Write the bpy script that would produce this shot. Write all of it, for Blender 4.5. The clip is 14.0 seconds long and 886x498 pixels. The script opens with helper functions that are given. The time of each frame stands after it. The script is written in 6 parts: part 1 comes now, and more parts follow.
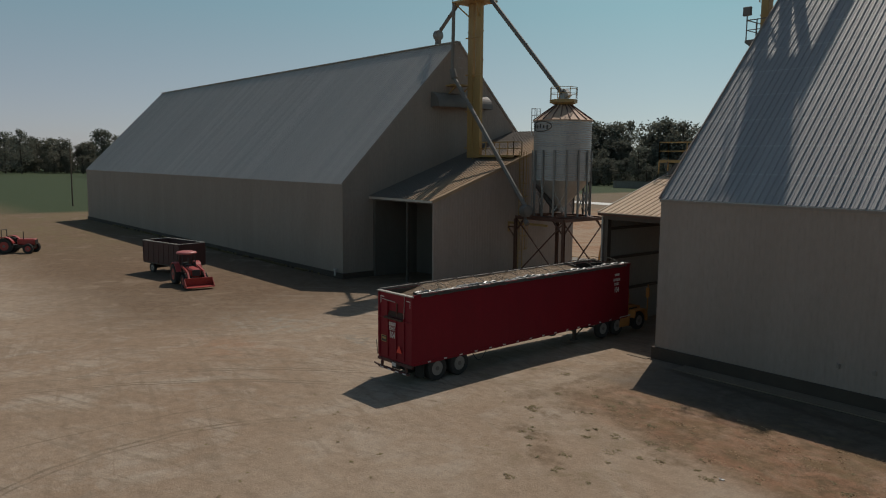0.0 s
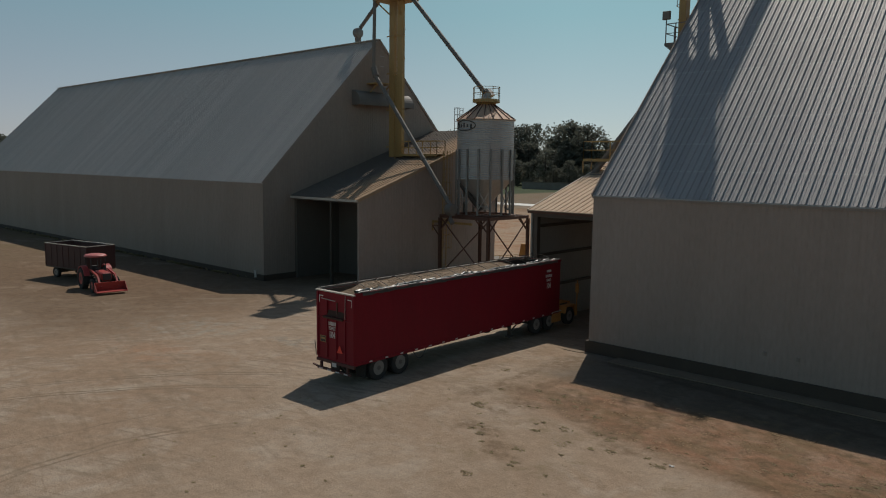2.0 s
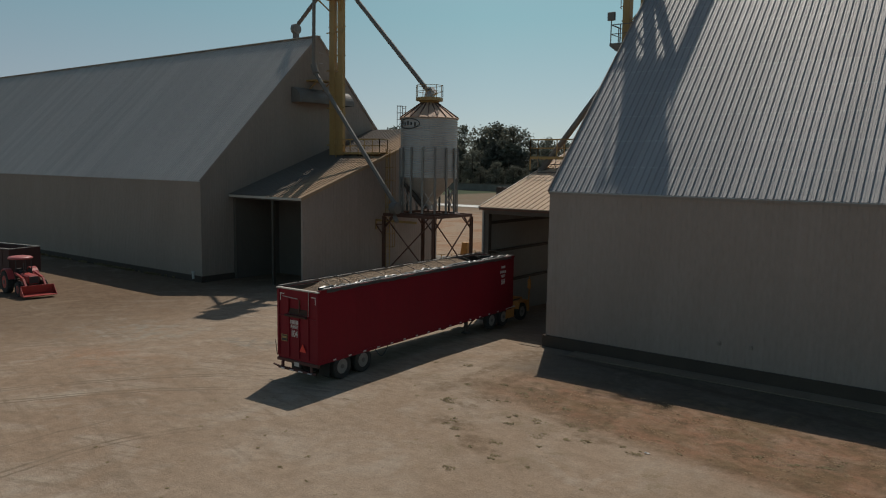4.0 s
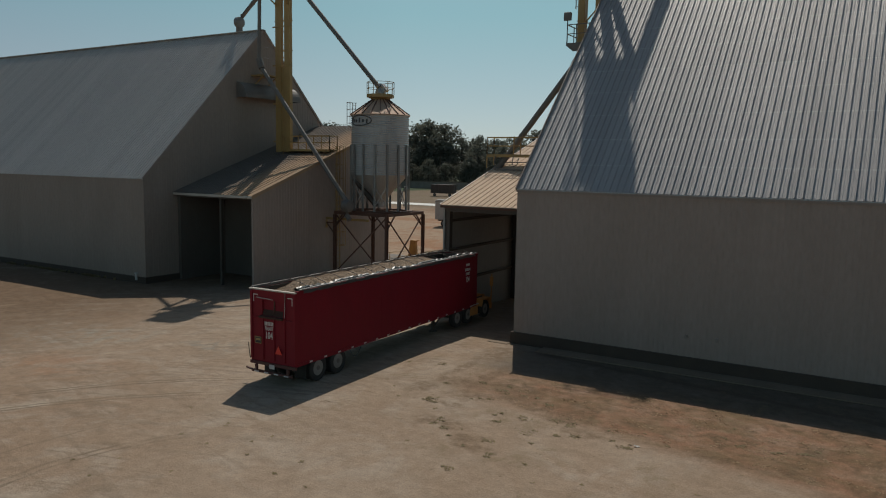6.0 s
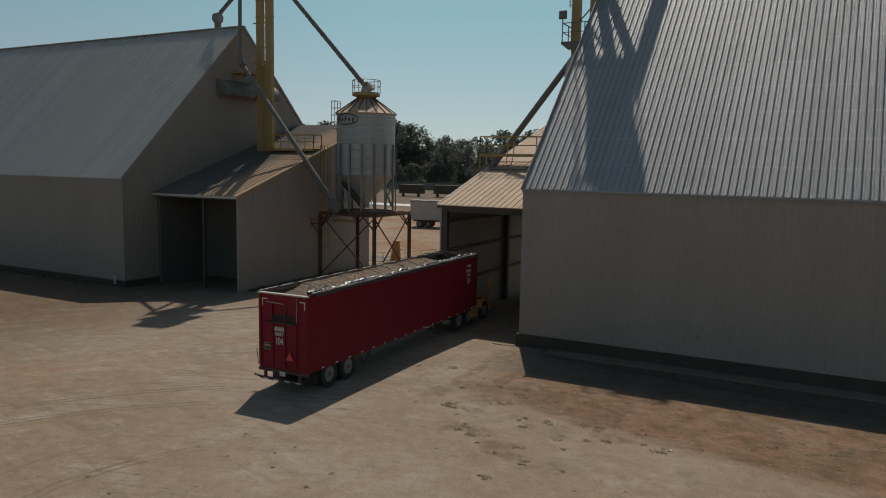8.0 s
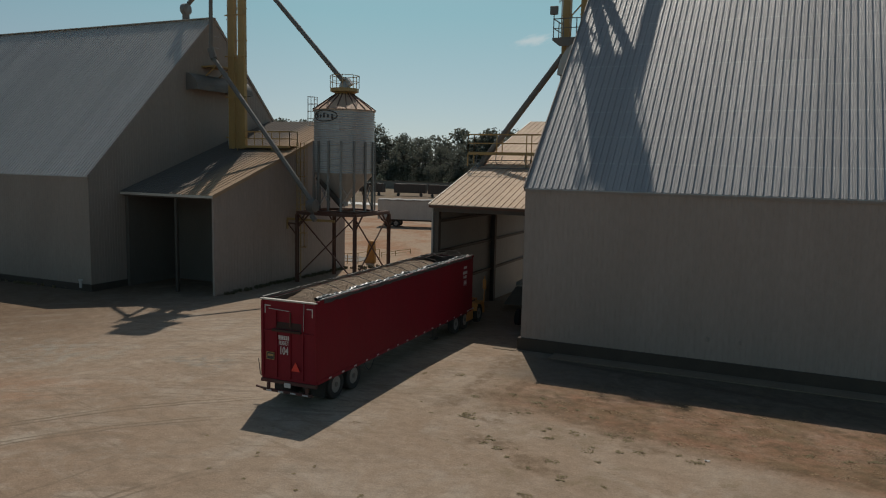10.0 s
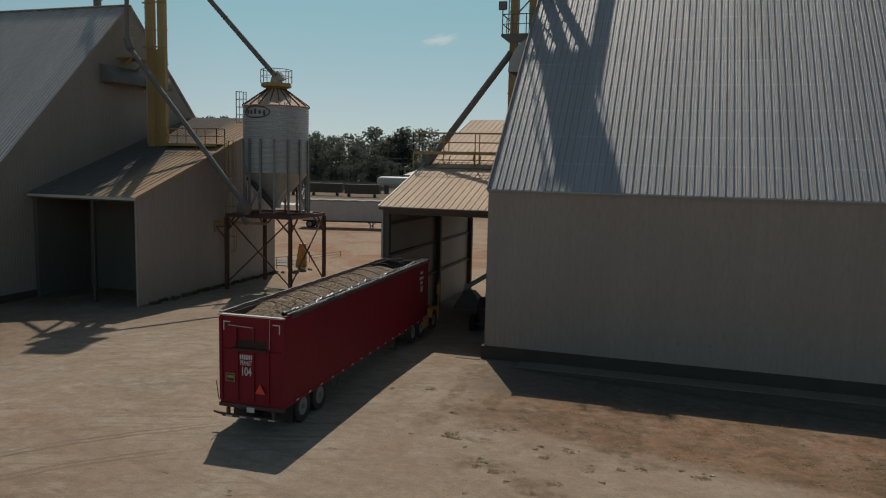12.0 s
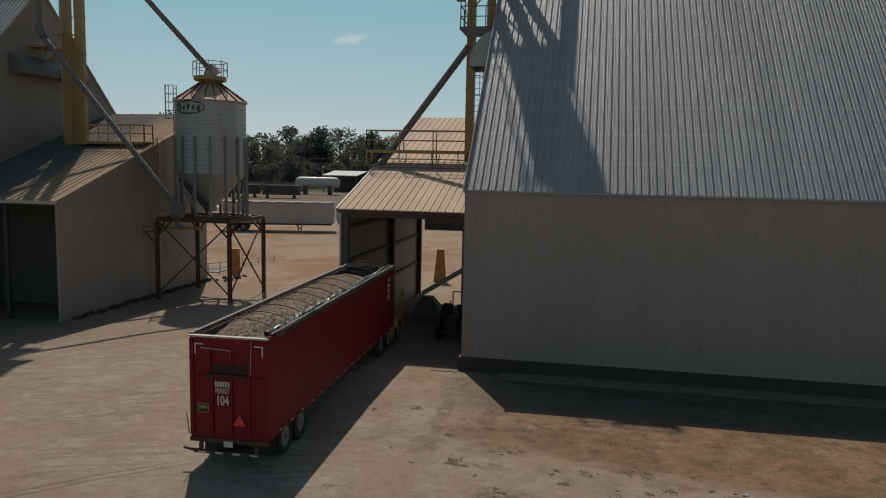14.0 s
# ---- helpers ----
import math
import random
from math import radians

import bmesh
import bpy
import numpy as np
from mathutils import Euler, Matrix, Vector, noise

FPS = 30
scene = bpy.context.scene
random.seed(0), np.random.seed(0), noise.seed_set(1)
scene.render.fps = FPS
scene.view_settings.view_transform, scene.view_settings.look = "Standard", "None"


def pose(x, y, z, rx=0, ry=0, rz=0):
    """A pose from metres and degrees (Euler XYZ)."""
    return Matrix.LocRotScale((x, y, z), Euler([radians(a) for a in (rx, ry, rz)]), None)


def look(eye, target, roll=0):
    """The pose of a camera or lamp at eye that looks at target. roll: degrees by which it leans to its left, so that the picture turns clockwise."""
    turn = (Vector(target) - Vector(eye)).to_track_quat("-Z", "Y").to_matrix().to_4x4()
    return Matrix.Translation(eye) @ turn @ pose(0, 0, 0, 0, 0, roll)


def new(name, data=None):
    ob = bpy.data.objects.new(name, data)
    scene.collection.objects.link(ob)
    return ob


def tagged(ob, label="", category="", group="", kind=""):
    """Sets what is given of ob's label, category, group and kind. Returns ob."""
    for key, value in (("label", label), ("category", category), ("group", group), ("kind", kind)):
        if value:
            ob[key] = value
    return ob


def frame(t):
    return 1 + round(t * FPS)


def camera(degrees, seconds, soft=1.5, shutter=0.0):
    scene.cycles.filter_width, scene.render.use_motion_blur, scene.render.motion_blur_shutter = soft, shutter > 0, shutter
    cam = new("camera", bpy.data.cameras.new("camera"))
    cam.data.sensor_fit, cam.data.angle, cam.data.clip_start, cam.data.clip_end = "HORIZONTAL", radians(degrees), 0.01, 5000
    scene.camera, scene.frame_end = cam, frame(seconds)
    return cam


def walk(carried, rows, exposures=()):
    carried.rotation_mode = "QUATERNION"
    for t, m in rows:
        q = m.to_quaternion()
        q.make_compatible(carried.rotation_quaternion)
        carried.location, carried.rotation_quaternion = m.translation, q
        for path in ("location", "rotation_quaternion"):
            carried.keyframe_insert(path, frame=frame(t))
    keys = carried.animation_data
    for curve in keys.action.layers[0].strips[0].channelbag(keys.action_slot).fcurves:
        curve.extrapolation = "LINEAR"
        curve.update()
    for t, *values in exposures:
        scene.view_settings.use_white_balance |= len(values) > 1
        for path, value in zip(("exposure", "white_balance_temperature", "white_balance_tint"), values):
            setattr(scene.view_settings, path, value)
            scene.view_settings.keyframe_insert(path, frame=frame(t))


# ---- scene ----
cam = camera(61.6, 14.0, soft=1.1)
PATH = [
    (0, (3.015, 6.747, 9.197), (1.497, 8.027, 8.958), 0.5),
    (0.5, (2.766, 6.5, 9.226), (1.285, 7.822, 8.985), 0.5),
    (1, (2.474, 6.344, 9.139), (1.036, 7.713, 8.901), 0.6),
    (1.5, (2.142, 6.185, 9.031), (0.749, 7.601, 8.797), 0.7),
    (2, (1.867, 5.994, 8.953), (0.518, 7.453, 8.721), 0.7),
    (2.5, (1.596, 5.691, 8.907), (0.289, 7.187, 8.674), 0.8),
    (3, (1.262, 5.49, 8.801), (-0.007, 7.019, 8.571), 0.8),
    (5.5, (-0.746, 4.399, 8.604), (-1.82, 6.071, 8.378), 1.0),
    (6, (-1.203, 4.141, 8.647), (-2.236, 5.839, 8.418), 1.0),
    (6.5, (-1.7, 3.884, 8.693), (-2.693, 5.605, 8.462), 1.0),
    (7, (-2.268, 3.748, 8.686), (-3.227, 5.488, 8.454), 1.0),
    (7.5, (-2.804, 3.741, 8.609), (-3.754, 5.486, 8.38), 1.0),
    (10, (-5.926, 3.97, 8.535), (-6.757, 5.775, 8.306), 1.2),
    (10.5, (-6.643, 4.077, 8.584), (-7.416, 5.907, 8.353), 1.2),
    (11, (-7.337, 4.313, 8.557), (-8.054, 6.165, 8.328), 1.2),
    (11.5, (-8.051, 4.497, 8.592), (-8.711, 6.371, 8.361), 1.2),
    (12, (-8.768, 4.89, 8.537), (-9.373, 6.783, 8.31), 1.3),
    (12.5, (-9.572, 5.173, 8.547), (-10.116, 7.084, 8.319), 1.3),
    (13, (-10.398, 5.488, 8.589), (-10.883, 7.415, 8.36), 1.3),
    (13.5, (-11.161, 5.878, 8.569), (-11.591, 7.818, 8.34), 1.3),
    (14, (-11.872, 6.439, 8.439), (-12.252, 8.39, 8.217), 1.2),
]
walk(cam, [(t, look(eye, target, roll)) for t, eye, target, roll in PATH], exposures=[(0.0, 0.27, 6600, 10.5), (6.0, 0.28, 6530, 9.2), (14.0, 0.285, 6500, 9.4)])

# ---- light ----
SUN = Vector((-0.335, 0.70, 1.0)).normalized()  # towards the sun
world = bpy.data.worlds.new("sky")
scene.world = world
world.use_nodes = True
wn = world.node_tree
sky = wn.nodes.new("ShaderNodeTexSky")
sky.sky_type, sky.sun_disc = "NISHITA", False
sky.sun_elevation = math.asin(SUN.z)
sky.sun_rotation = math.atan2(SUN.x, SUN.y)
sky.air_density, sky.dust_density, sky.ozone_density = 0.5, 0.7, 2.0
grade = wn.nodes.new("ShaderNodeMix")
grade.data_type, grade.blend_type = "RGBA", "MULTIPLY"
grade.inputs[0].default_value = 1.0
grade.inputs[7].default_value = (0.90, 0.98, 0.86, 1)
wn.links.new(sky.outputs[0], grade.inputs[6])
veil = wn.nodes.new("ShaderNodeMix")  # thin haze over the sky
veil.data_type = "RGBA"
way = wn.nodes.new("ShaderNodeSeparateXYZ")
wn.links.new(wn.nodes.new("ShaderNodeTexCoord").outputs["Generated"], way.inputs[0])
thin = wn.nodes.new("ShaderNodeMapRange")  # the haze thins towards the zenith
thin.interpolation_type = "SMOOTHSTEP"
for k, v in ((1, 0.15), (2, 0.6), (3, 0.7), (4, 0.0)):
    thin.inputs[k].default_value = v
wn.links.new(way.outputs[2], thin.inputs[0])
wn.links.new(thin.outputs[0], veil.inputs[0])
tone = wn.nodes.new("ShaderNodeValToRGB")  # grey haze low down, teal higher up
tone.color_ramp.elements[0].position, tone.color_ramp.elements[1].position = 0.02, 0.19
tone.color_ramp.elements[0].color, tone.color_ramp.elements[1].color = (0.82, 0.88, 0.88, 1), (0.47, 0.87, 0.89, 1)
lift = wn.nodes.new("ShaderNodeMix")
lift.data_type, lift.blend_type = "RGBA", "MULTIPLY"
lift.inputs[0].default_value = 1.0
lift.inputs[7].default_value = (5.2, 5.2, 5.2, 1)
wn.links.new(way.outputs[2], tone.inputs[0])
wn.links.new(tone.outputs[0], lift.inputs[6])
west = wn.nodes.new("ShaderNodeMapRange")  # the haze is dimmer and greyer away from the sun
for k, v in ((1, -0.98), (2, -0.55), (3, 0.0), (4, 1.0)):
    west.inputs[k].default_value = v
wn.links.new(way.outputs[0], west.inputs[0])
side_tone = wn.nodes.new("ShaderNodeMix")
side_tone.data_type = "RGBA"
side_tone.inputs[6].default_value, side_tone.inputs[7].default_value = (0.76, 0.65, 0.70, 1), (1, 1, 1, 1)
wn.links.new(west.outputs[0], side_tone.inputs[0])
dim = wn.nodes.new("ShaderNodeMix")
dim.data_type, dim.blend_type = "RGBA", "MULTIPLY"
dim.inputs[0].default_value = 1.0
wn.links.new(lift.outputs[2], dim.inputs[6])
wn.links.new(side_tone.outputs[2], dim.inputs[7])
wn.links.new(dim.outputs[2], veil.inputs[7])
wn.links.new(grade.outputs[2], veil.inputs[6])
# one small thin cloud low in the north-north-west
puff = wn.nodes.new("ShaderNodeMapping")
puff.vector_type = "TEXTURE"
puff.inputs["Location"].default_value = (-0.3097, 0.9374, 0.1590)
puff.inputs["Rotation"].default_value = (0, radians(-12), radians(18.3))
puff.inputs["Scale"].default_value = (0.030, 0.2, 0.0085)
wn.links.new(way.inputs[0].links[0].from_socket, puff.inputs["Vector"])
span = wn.nodes.new("ShaderNodeVectorMath")
span.operation = "LENGTH"
wn.links.new(puff.outputs[0], span.inputs[0])
curl = wn.nodes.new("ShaderNodeTexNoise")
curl.inputs["Scale"].default_value, curl.inputs["Detail"].default_value = 1.6, 6.0
wn.links.new(puff.outputs[0], curl.inputs["Vector"])
worn = wn.nodes.new("ShaderNodeMath")
worn.operation = "MULTIPLY_ADD"
worn.inputs[1].default_value = 1.5
wn.links.new(curl.outputs["Fac"], worn.inputs[0])
wn.links.new(span.outputs["Value"], worn.inputs[2])
cover = wn.nodes.new("ShaderNodeMapRange")
cover.interpolation_type = "SMOOTHSTEP"
for k, v in ((1, 1.75), (2, 0.9), (3, 0.0), (4, 0.5)):
    cover.inputs[k].default_value = v
wn.links.new(worn.outputs[0], cover.inputs[0])
cloud = wn.nodes.new("ShaderNodeMix")
cloud.data_type = "RGBA"
cloud.inputs[7].default_value = (6.0, 6.1, 6.0, 1)
wn.links.new(cover.outputs[0], cloud.inputs[0])
wn.links.new(veil.outputs[2], cloud.inputs[6])
wn.links.new(cloud.outputs[2], wn.nodes["Background"].inputs[0])
wn.nodes["Background"].inputs[1].default_value = 0.084
sun = new("sun", bpy.data.lights.new("sun", "SUN"))
sun.data.energy, sun.data.angle, sun.data.color = 2.4, radians(0.55), (1.0, 0.93, 0.83)
sun.matrix_world = look(SUN * 60, (0, 0, 0))


# ---- materials ----
def nodes_of(name):
    m = bpy.data.materials.new(name)
    m.use_nodes = True
    nt = m.node_tree
    return m, nt, nt.nodes["Principled BSDF"]


def noise_node(nt, vec, scale, detail=4.0, rough=0.55, dist=0.0):
    n = nt.nodes.new("ShaderNodeTexNoise")
    n.inputs["Scale"].default_value = scale
    n.inputs["Detail"].default_value = detail
    n.inputs["Roughness"].default_value = rough
    n.inputs["Distortion"].default_value = dist
    if vec is not None:
        nt.links.new(vec, n.inputs["Vector"])
    return n.outputs["Fac"]


def ramp(nt, fac, lo, hi, a=(0, 0, 0, 1), b=(1, 1, 1, 1)):
    r = nt.nodes.new("ShaderNodeValToRGB")
    r.color_ramp.elements[0].position, r.color_ramp.elements[1].position = lo, hi
    r.color_ramp.elements[0].color, r.color_ramp.elements[1].color = a, b
    nt.links.new(fac, r.inputs[0])
    return r.outputs[0]


def mix(nt, fac, a, b, mode="MIX"):
    n = nt.nodes.new("ShaderNodeMix")
    n.data_type, n.blend_type = "RGBA", mode
    for sock, v in ((n.inputs[0], fac), (n.inputs[6], a), (n.inputs[7], b)):
        if isinstance(v, (int, float)):
            sock.default_value = v
        elif isinstance(v, tuple):
            sock.default_value = (*v[:3], 1)
        else:
            nt.links.new(v, sock)
    return n.outputs[2]


def surface(name, base, worn, rough=0.6, metal=0.0, big=0.4, fine=9.0, amount=0.6, bump=0.15, stretch=(1, 1, 1), spread=0.06, streak=0.0, bands=0.0):
    """A weathered surface: base colour, a second colour in patches, grain, relief and a small spread from piece to piece."""
    m, nt, b = nodes_of(name)
    geo = nt.nodes.new("ShaderNodeNewGeometry").outputs["Position"]
    mp = nt.nodes.new("ShaderNodeMapping")
    mp.inputs["Scale"].default_value = stretch
    nt.links.new(geo, mp.inputs["Vector"])
    vec = mp.outputs[0]
    patches = ramp(nt, noise_node(nt, vec, big, 6, 0.6, 0.4), 0.35, 0.72)
    scl = nt.nodes.new("ShaderNodeMath")
    scl.operation = "MULTIPLY"
    nt.links.new(patches, scl.inputs[0])
    scl.inputs[1].default_value = amount
    col = mix(nt, scl.outputs[0], base, worn)
    grain = noise_node(nt, vec, fine, 5, 0.65)
    col = mix(nt, 0.35, col, ramp(nt, grain, 0.25, 0.75, (0.6, 0.6, 0.6, 1), (1.25, 1.25, 1.25, 1)), "MULTIPLY")
    if streak:
        mp2 = nt.nodes.new("ShaderNodeMapping")
        mp2.inputs["Scale"].default_value = (3.0, 3.0, 0.12)
        nt.links.new(geo, mp2.inputs["Vector"])
        st = ramp(nt, noise_node(nt, mp2.outputs[0], 1.0, 4, 0.6), 0.42, 0.75)
        s2 = nt.nodes.new("ShaderNodeMath")
        s2.operation = "MULTIPLY"
        nt.links.new(st, s2.inputs[0])
        s2.inputs[1].default_value = streak
        col = mix(nt, s2.outputs[0], col, worn)
    if bands:
        sx = nt.nodes.new("ShaderNodeSeparateXYZ")
        nt.links.new(geo, sx.inputs[0])
        md = nt.nodes.new("ShaderNodeMath")
        md.operation = "PINGPONG"
        nt.links.new(sx.outputs[2], md.inputs[0])
        md.inputs[1].default_value = bands
        line = ramp(nt, md.outputs[0], 0.0, 0.05, (1, 1, 1, 1), (0, 0, 0, 1))
        ml = nt.nodes.new("ShaderNodeMath")
        ml.operation = "MULTIPLY"
        nt.links.new(line, ml.inputs[0])
        nt.links.new(ramp(nt, grain, 0.45, 0.7), ml.inputs[1])
        col = mix(nt, ml.outputs[0], col, (0.6, 0.59, 0.57))
    rnd = nt.nodes.new("ShaderNodeObjectInfo").outputs["Random"]
    mr = nt.nodes.new("ShaderNodeMapRange")
    mr.inputs[3].default_value, mr.inputs[4].default_value = 1 - spread, 1 + spread
    nt.links.new(rnd, mr.inputs[0])
    hsv = nt.nodes.new("ShaderNodeHueSaturation")
    nt.links.new(mr.outputs[0], hsv.inputs["Value"])
    nt.links.new(col, hsv.inputs["Color"])
    nt.links.new(hsv.outputs[0], b.inputs["Base Color"])
    b.inputs["Roughness"].default_value, b.inputs["Metallic"].default_value = rough, metal
    rr = nt.nodes.new("ShaderNodeMapRange")
    rr.inputs[3].default_value, rr.inputs[4].default_value = max(0.05, rough - 0.12), min(1, rough + 0.12)
    nt.links.new(grain, rr.inputs[0])
    nt.links.new(rr.outputs[0], b.inputs["Roughness"])
    if bump:
        bp = nt.nodes.new("ShaderNodeBump")
        bp.inputs["Strength"].default_value, bp.inputs["Distance"].default_value = bump, 0.02
        nt.links.new(grain, bp.inputs["Height"])
        nt.links.new(bp.outputs[0], b.inputs["Normal"])
    return m


def glass_mat(name, tint):
    m, nt, b = nodes_of(name)
    b.inputs["Base Color"].default_value = (*tint, 1)
    b.inputs["Roughness"].default_value = 0.05
    b.inputs["Transmission Weight"].default_value = 0.85
    b.inputs["IOR"].default_value = 1.45
    return m


def ground_material():
    m, nt, b = nodes_of("yard_dirt")
    pos = nt.nodes.new("ShaderNodeNewGeometry").outputs["Position"]
    sep = nt.nodes.new("ShaderNodeSeparateXYZ")
    nt.links.new(pos, sep.inputs[0])
    wide = noise_node(nt, pos, 0.05, 5, 0.6, 0.6)
    mid = noise_node(nt, pos, 0.32, 8, 0.68, 0.8)
    small = noise_node(nt, pos, 2.2, 8, 0.7)
    grit = noise_node(nt, pos, 16.0, 5, 0.7)
    col = mix(nt, ramp(nt, wide, 0.38, 0.66), (0.40, 0.315, 0.235), (0.31, 0.215, 0.145))
    col = mix(nt, ramp(nt, mid, 0.48, 0.68), col, (0.43, 0.355, 0.28))

    def smooth(sock, lo, hi):
        r = nt.nodes.new("ShaderNodeMapRange")
        r.interpolation_type = "SMOOTHSTEP"
        r.inputs[1].default_value, r.inputs[2].default_value = lo, hi
        nt.links.new(sock, r.inputs[0])
        return r.outputs[0]

    def times(a, c, op="MULTIPLY"):
        n = nt.nodes.new("ShaderNodeMath")
        n.operation = op
        for s_, v in ((n.inputs[0], a), (n.inputs[1], c)):
            if isinstance(v, (int, float)):
                s_.default_value = v
            else:
                nt.links.new(v, s_)
        return n.outputs[0]

    # mottled stains over the whole yard
    blot = ramp(nt, noise_node(nt, pos, 0.16, 10, 0.7, 0.7), 0.47, 0.62)
    col = mix(nt, times(blot, 0.55), col, (0.305, 0.215, 0.145))
    # red-brown rough soil along the foot of the near barn, with dull dry weeds and clods
    edge = times(sep.outputs[1], times(times(sep.outputs[0], 0.20), noise_node(nt, pos, 0.35, 6, 0.7, 0.5), "ADD"), "ADD")
    strip = times(times(smooth(sep.outputs[0], -17.0, -13.0), smooth(edge, 25.0, 26.6)), smooth(sep.outputs[1], 32.4, 31.2))
    soil = times(strip, ramp(nt, noise_node(nt, pos, 0.7, 8, 0.72, 0.5), 0.22, 0.55))
    col = mix(nt, times(soil, 0.9), col, (0.29, 0.155, 0.092))
    # barn's shadow painted into the dirt: darker past its edge, mottled further along
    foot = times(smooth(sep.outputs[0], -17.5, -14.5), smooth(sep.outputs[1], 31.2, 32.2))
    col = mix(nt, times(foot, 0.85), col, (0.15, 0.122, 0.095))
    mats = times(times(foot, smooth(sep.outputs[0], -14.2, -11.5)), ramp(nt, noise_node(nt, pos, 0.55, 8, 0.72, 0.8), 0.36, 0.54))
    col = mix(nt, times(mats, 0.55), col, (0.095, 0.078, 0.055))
    long_ = nt.nodes.new("ShaderNodeMapping")
    long_.inputs["Scale"].default_value = (0.55, 1.3, 1.0)
    nt.links.new(pos, long_.inputs["Vector"])
    olive = times(strip, ramp(nt, noise_node(nt, long_.outputs[0], 0.75, 9, 0.72, 0.3), 0.46, 0.60))
    col = mix(nt, times(olive, 0.7), col, (0.175, 0.125, 0.066))
    lumps = times(strip, ramp(nt, noise_node(nt, pos, 3.4, 9, 0.78, 0.3), 0.47, 0.60))
    col = mix(nt, times(lumps, 0.45), col, (0.15, 0.095, 0.058))
    straw = times(strip, ramp(nt, noise_node(nt, pos, 2.1, 9, 0.78, 0.2), 0.54, 0.66))
    col = mix(nt, times(straw, 0.5), col, (0.40, 0.25, 0.165))
    weeds = times(strip, ramp(nt, noise_node(nt, pos, 0.85, 8, 0.75, 0.4), 0.50, 0.62))
    col = mix(nt, times(weeds, 0.75), col, (0.125, 0.09, 0.052))
    zone = times(times(smooth(sep.outputs[0], -24.0, -18.0), smooth(sep.outputs[0], 4.0, -6.0)), times(smooth(sep.outputs[1], 18.5, 23.0), smooth(sep.outputs[1], 37.5, 33.0)))
    clods = times(zone, ramp(nt, noise_node(nt, pos, 1.3, 9, 0.8), 0.60, 0.66))
    col = mix(nt, times(clods, 0.85), col, (0.17, 0.125, 0.075))
    # single brown stains and dead weed mats
    ragged = noise_node(nt, pos, 1.6, 8, 0.75, 0.4)
    stains = None
    for cx, cy, rx, ry in ((-15.5, 29.2, 1.3, 0.6), (-14.9, 31.0, 0.3, 1.5), (-16.5, 31.1, 0.25, 1.5), (-16.4, 34.2, 0.8, 1.6), (-14.4, 27.8, 0.8, 0.5), (-13.3, 29.3, 0.8, 0.6), (-12.5, 28.6, 0.7, 0.4), (-11.8, 28.0, 0.6, 0.35), (-10.5, 27.5, 0.7, 0.5), (-14.2, 24.8, 0.5, 0.35), (-13.3, 24.8, 0.6, 0.35), (-12.3, 24.0, 0.5, 0.4), (-11.9, 23.5, 0.6, 0.3), (-16.5, 27.8, 0.5, 0.7), (-14.4, 26.6, 0.5, 0.25), (-9.3, 26.5, 0.7, 0.3)):
        dx = times(times(sep.outputs[0], -cx, "ADD"), 0.62 / rx)
        dy = times(times(sep.outputs[1], -cy, "ADD"), 0.62 / ry)
        near = smooth(times(times(times(dx, dx), times(dy, dy), "ADD"), times(times(ragged, -0.5, "ADD"), 1.8), "ADD"), 0.85, 0.0)
        stains = near if stains is None else times(stains, near, "MAXIMUM")
    stains = times(stains, ramp(nt, noise_node(nt, pos, 2.6, 8, 0.75), 0.36, 0.56))
    col = mix(nt, times(stains, 0.8), col, (0.19, 0.13, 0.082))
    # darker wavering line along the barn
    line_off = nt.nodes.new("ShaderNodeMath")
    line_off.operation = "ABSOLUTE"
    nt.links.new(times(times(sep.outputs[1], times(sep.outputs[0], 0.16), "ADD"), times(times(noise_node(nt, pos, 0.9, 5, 0.6), 0.5), -33.3, "ADD"), "ADD"), line_off.inputs[0])
    dline = times(times(smooth(line_off.outputs[0], 0.32, 0.1), smooth(sep.outputs[0], -16.5, -14.0)), ramp(nt, small, 0.3, 0.5))
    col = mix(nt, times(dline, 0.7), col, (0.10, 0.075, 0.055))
    mats = times(zone, times(ramp(nt, noise_node(nt, pos, 0.55, 7, 0.7, 0.3), 0.54, 0.62), ramp(nt, small, 0.42, 0.58)))
    col = mix(nt, times(mats, 0.6), col, (0.20, 0.15, 0.09))
    # trodden brown earth beside the long barn
    brown = times(times(smooth(sep.outputs[0], -32.0, -48.0), smooth(sep.outputs[1], 14.0, 24.0)), ramp(nt, mid, 0.18, 0.46))
    col = mix(nt, times(brown, 0.85), col, (0.165, 0.108, 0.066))
    # orange clay behind the bins
    back = smooth(sep.outputs[1], 52.0, 62.0)
    col = mix(nt, times(back, 0.8), col, (0.43, 0.315, 0.22))
    clay = times(back, ramp(nt, noise_node(nt, pos, 0.085, 9, 0.7, 0.8), 0.46, 0.58))
    col = mix(nt, times(clay, 0.85), col, (0.335, 0.175, 0.095))
    lot = times(smooth(sep.outputs[1], 112.0, 150.0), ramp(nt, mid, 0.2, 0.45))
    col = mix(nt, times(lot, 0.8), col, (0.165, 0.125, 0.095))
    # single wheel ruts bending through the yard
    def rut(cx, cy, r, half, x0, x1, y0, y1):
        dx = times(sep.outputs[0], -cx, "ADD")
        dy = times(sep.outputs[1], -cy, "ADD")
        d = times(times(times(dx, dx), times(dy, dy), "ADD"), 0.5, "POWER")
        wob = times(times(noise_node(nt, pos, 0.6, 4, 0.6), -0.5, "ADD"), 0.5)
        off = nt.nodes.new("ShaderNodeMath")
        off.operation = "ABSOLUTE"
        nt.links.new(times(times(d, -r, "ADD"), wob, "ADD"), off.inputs[0])
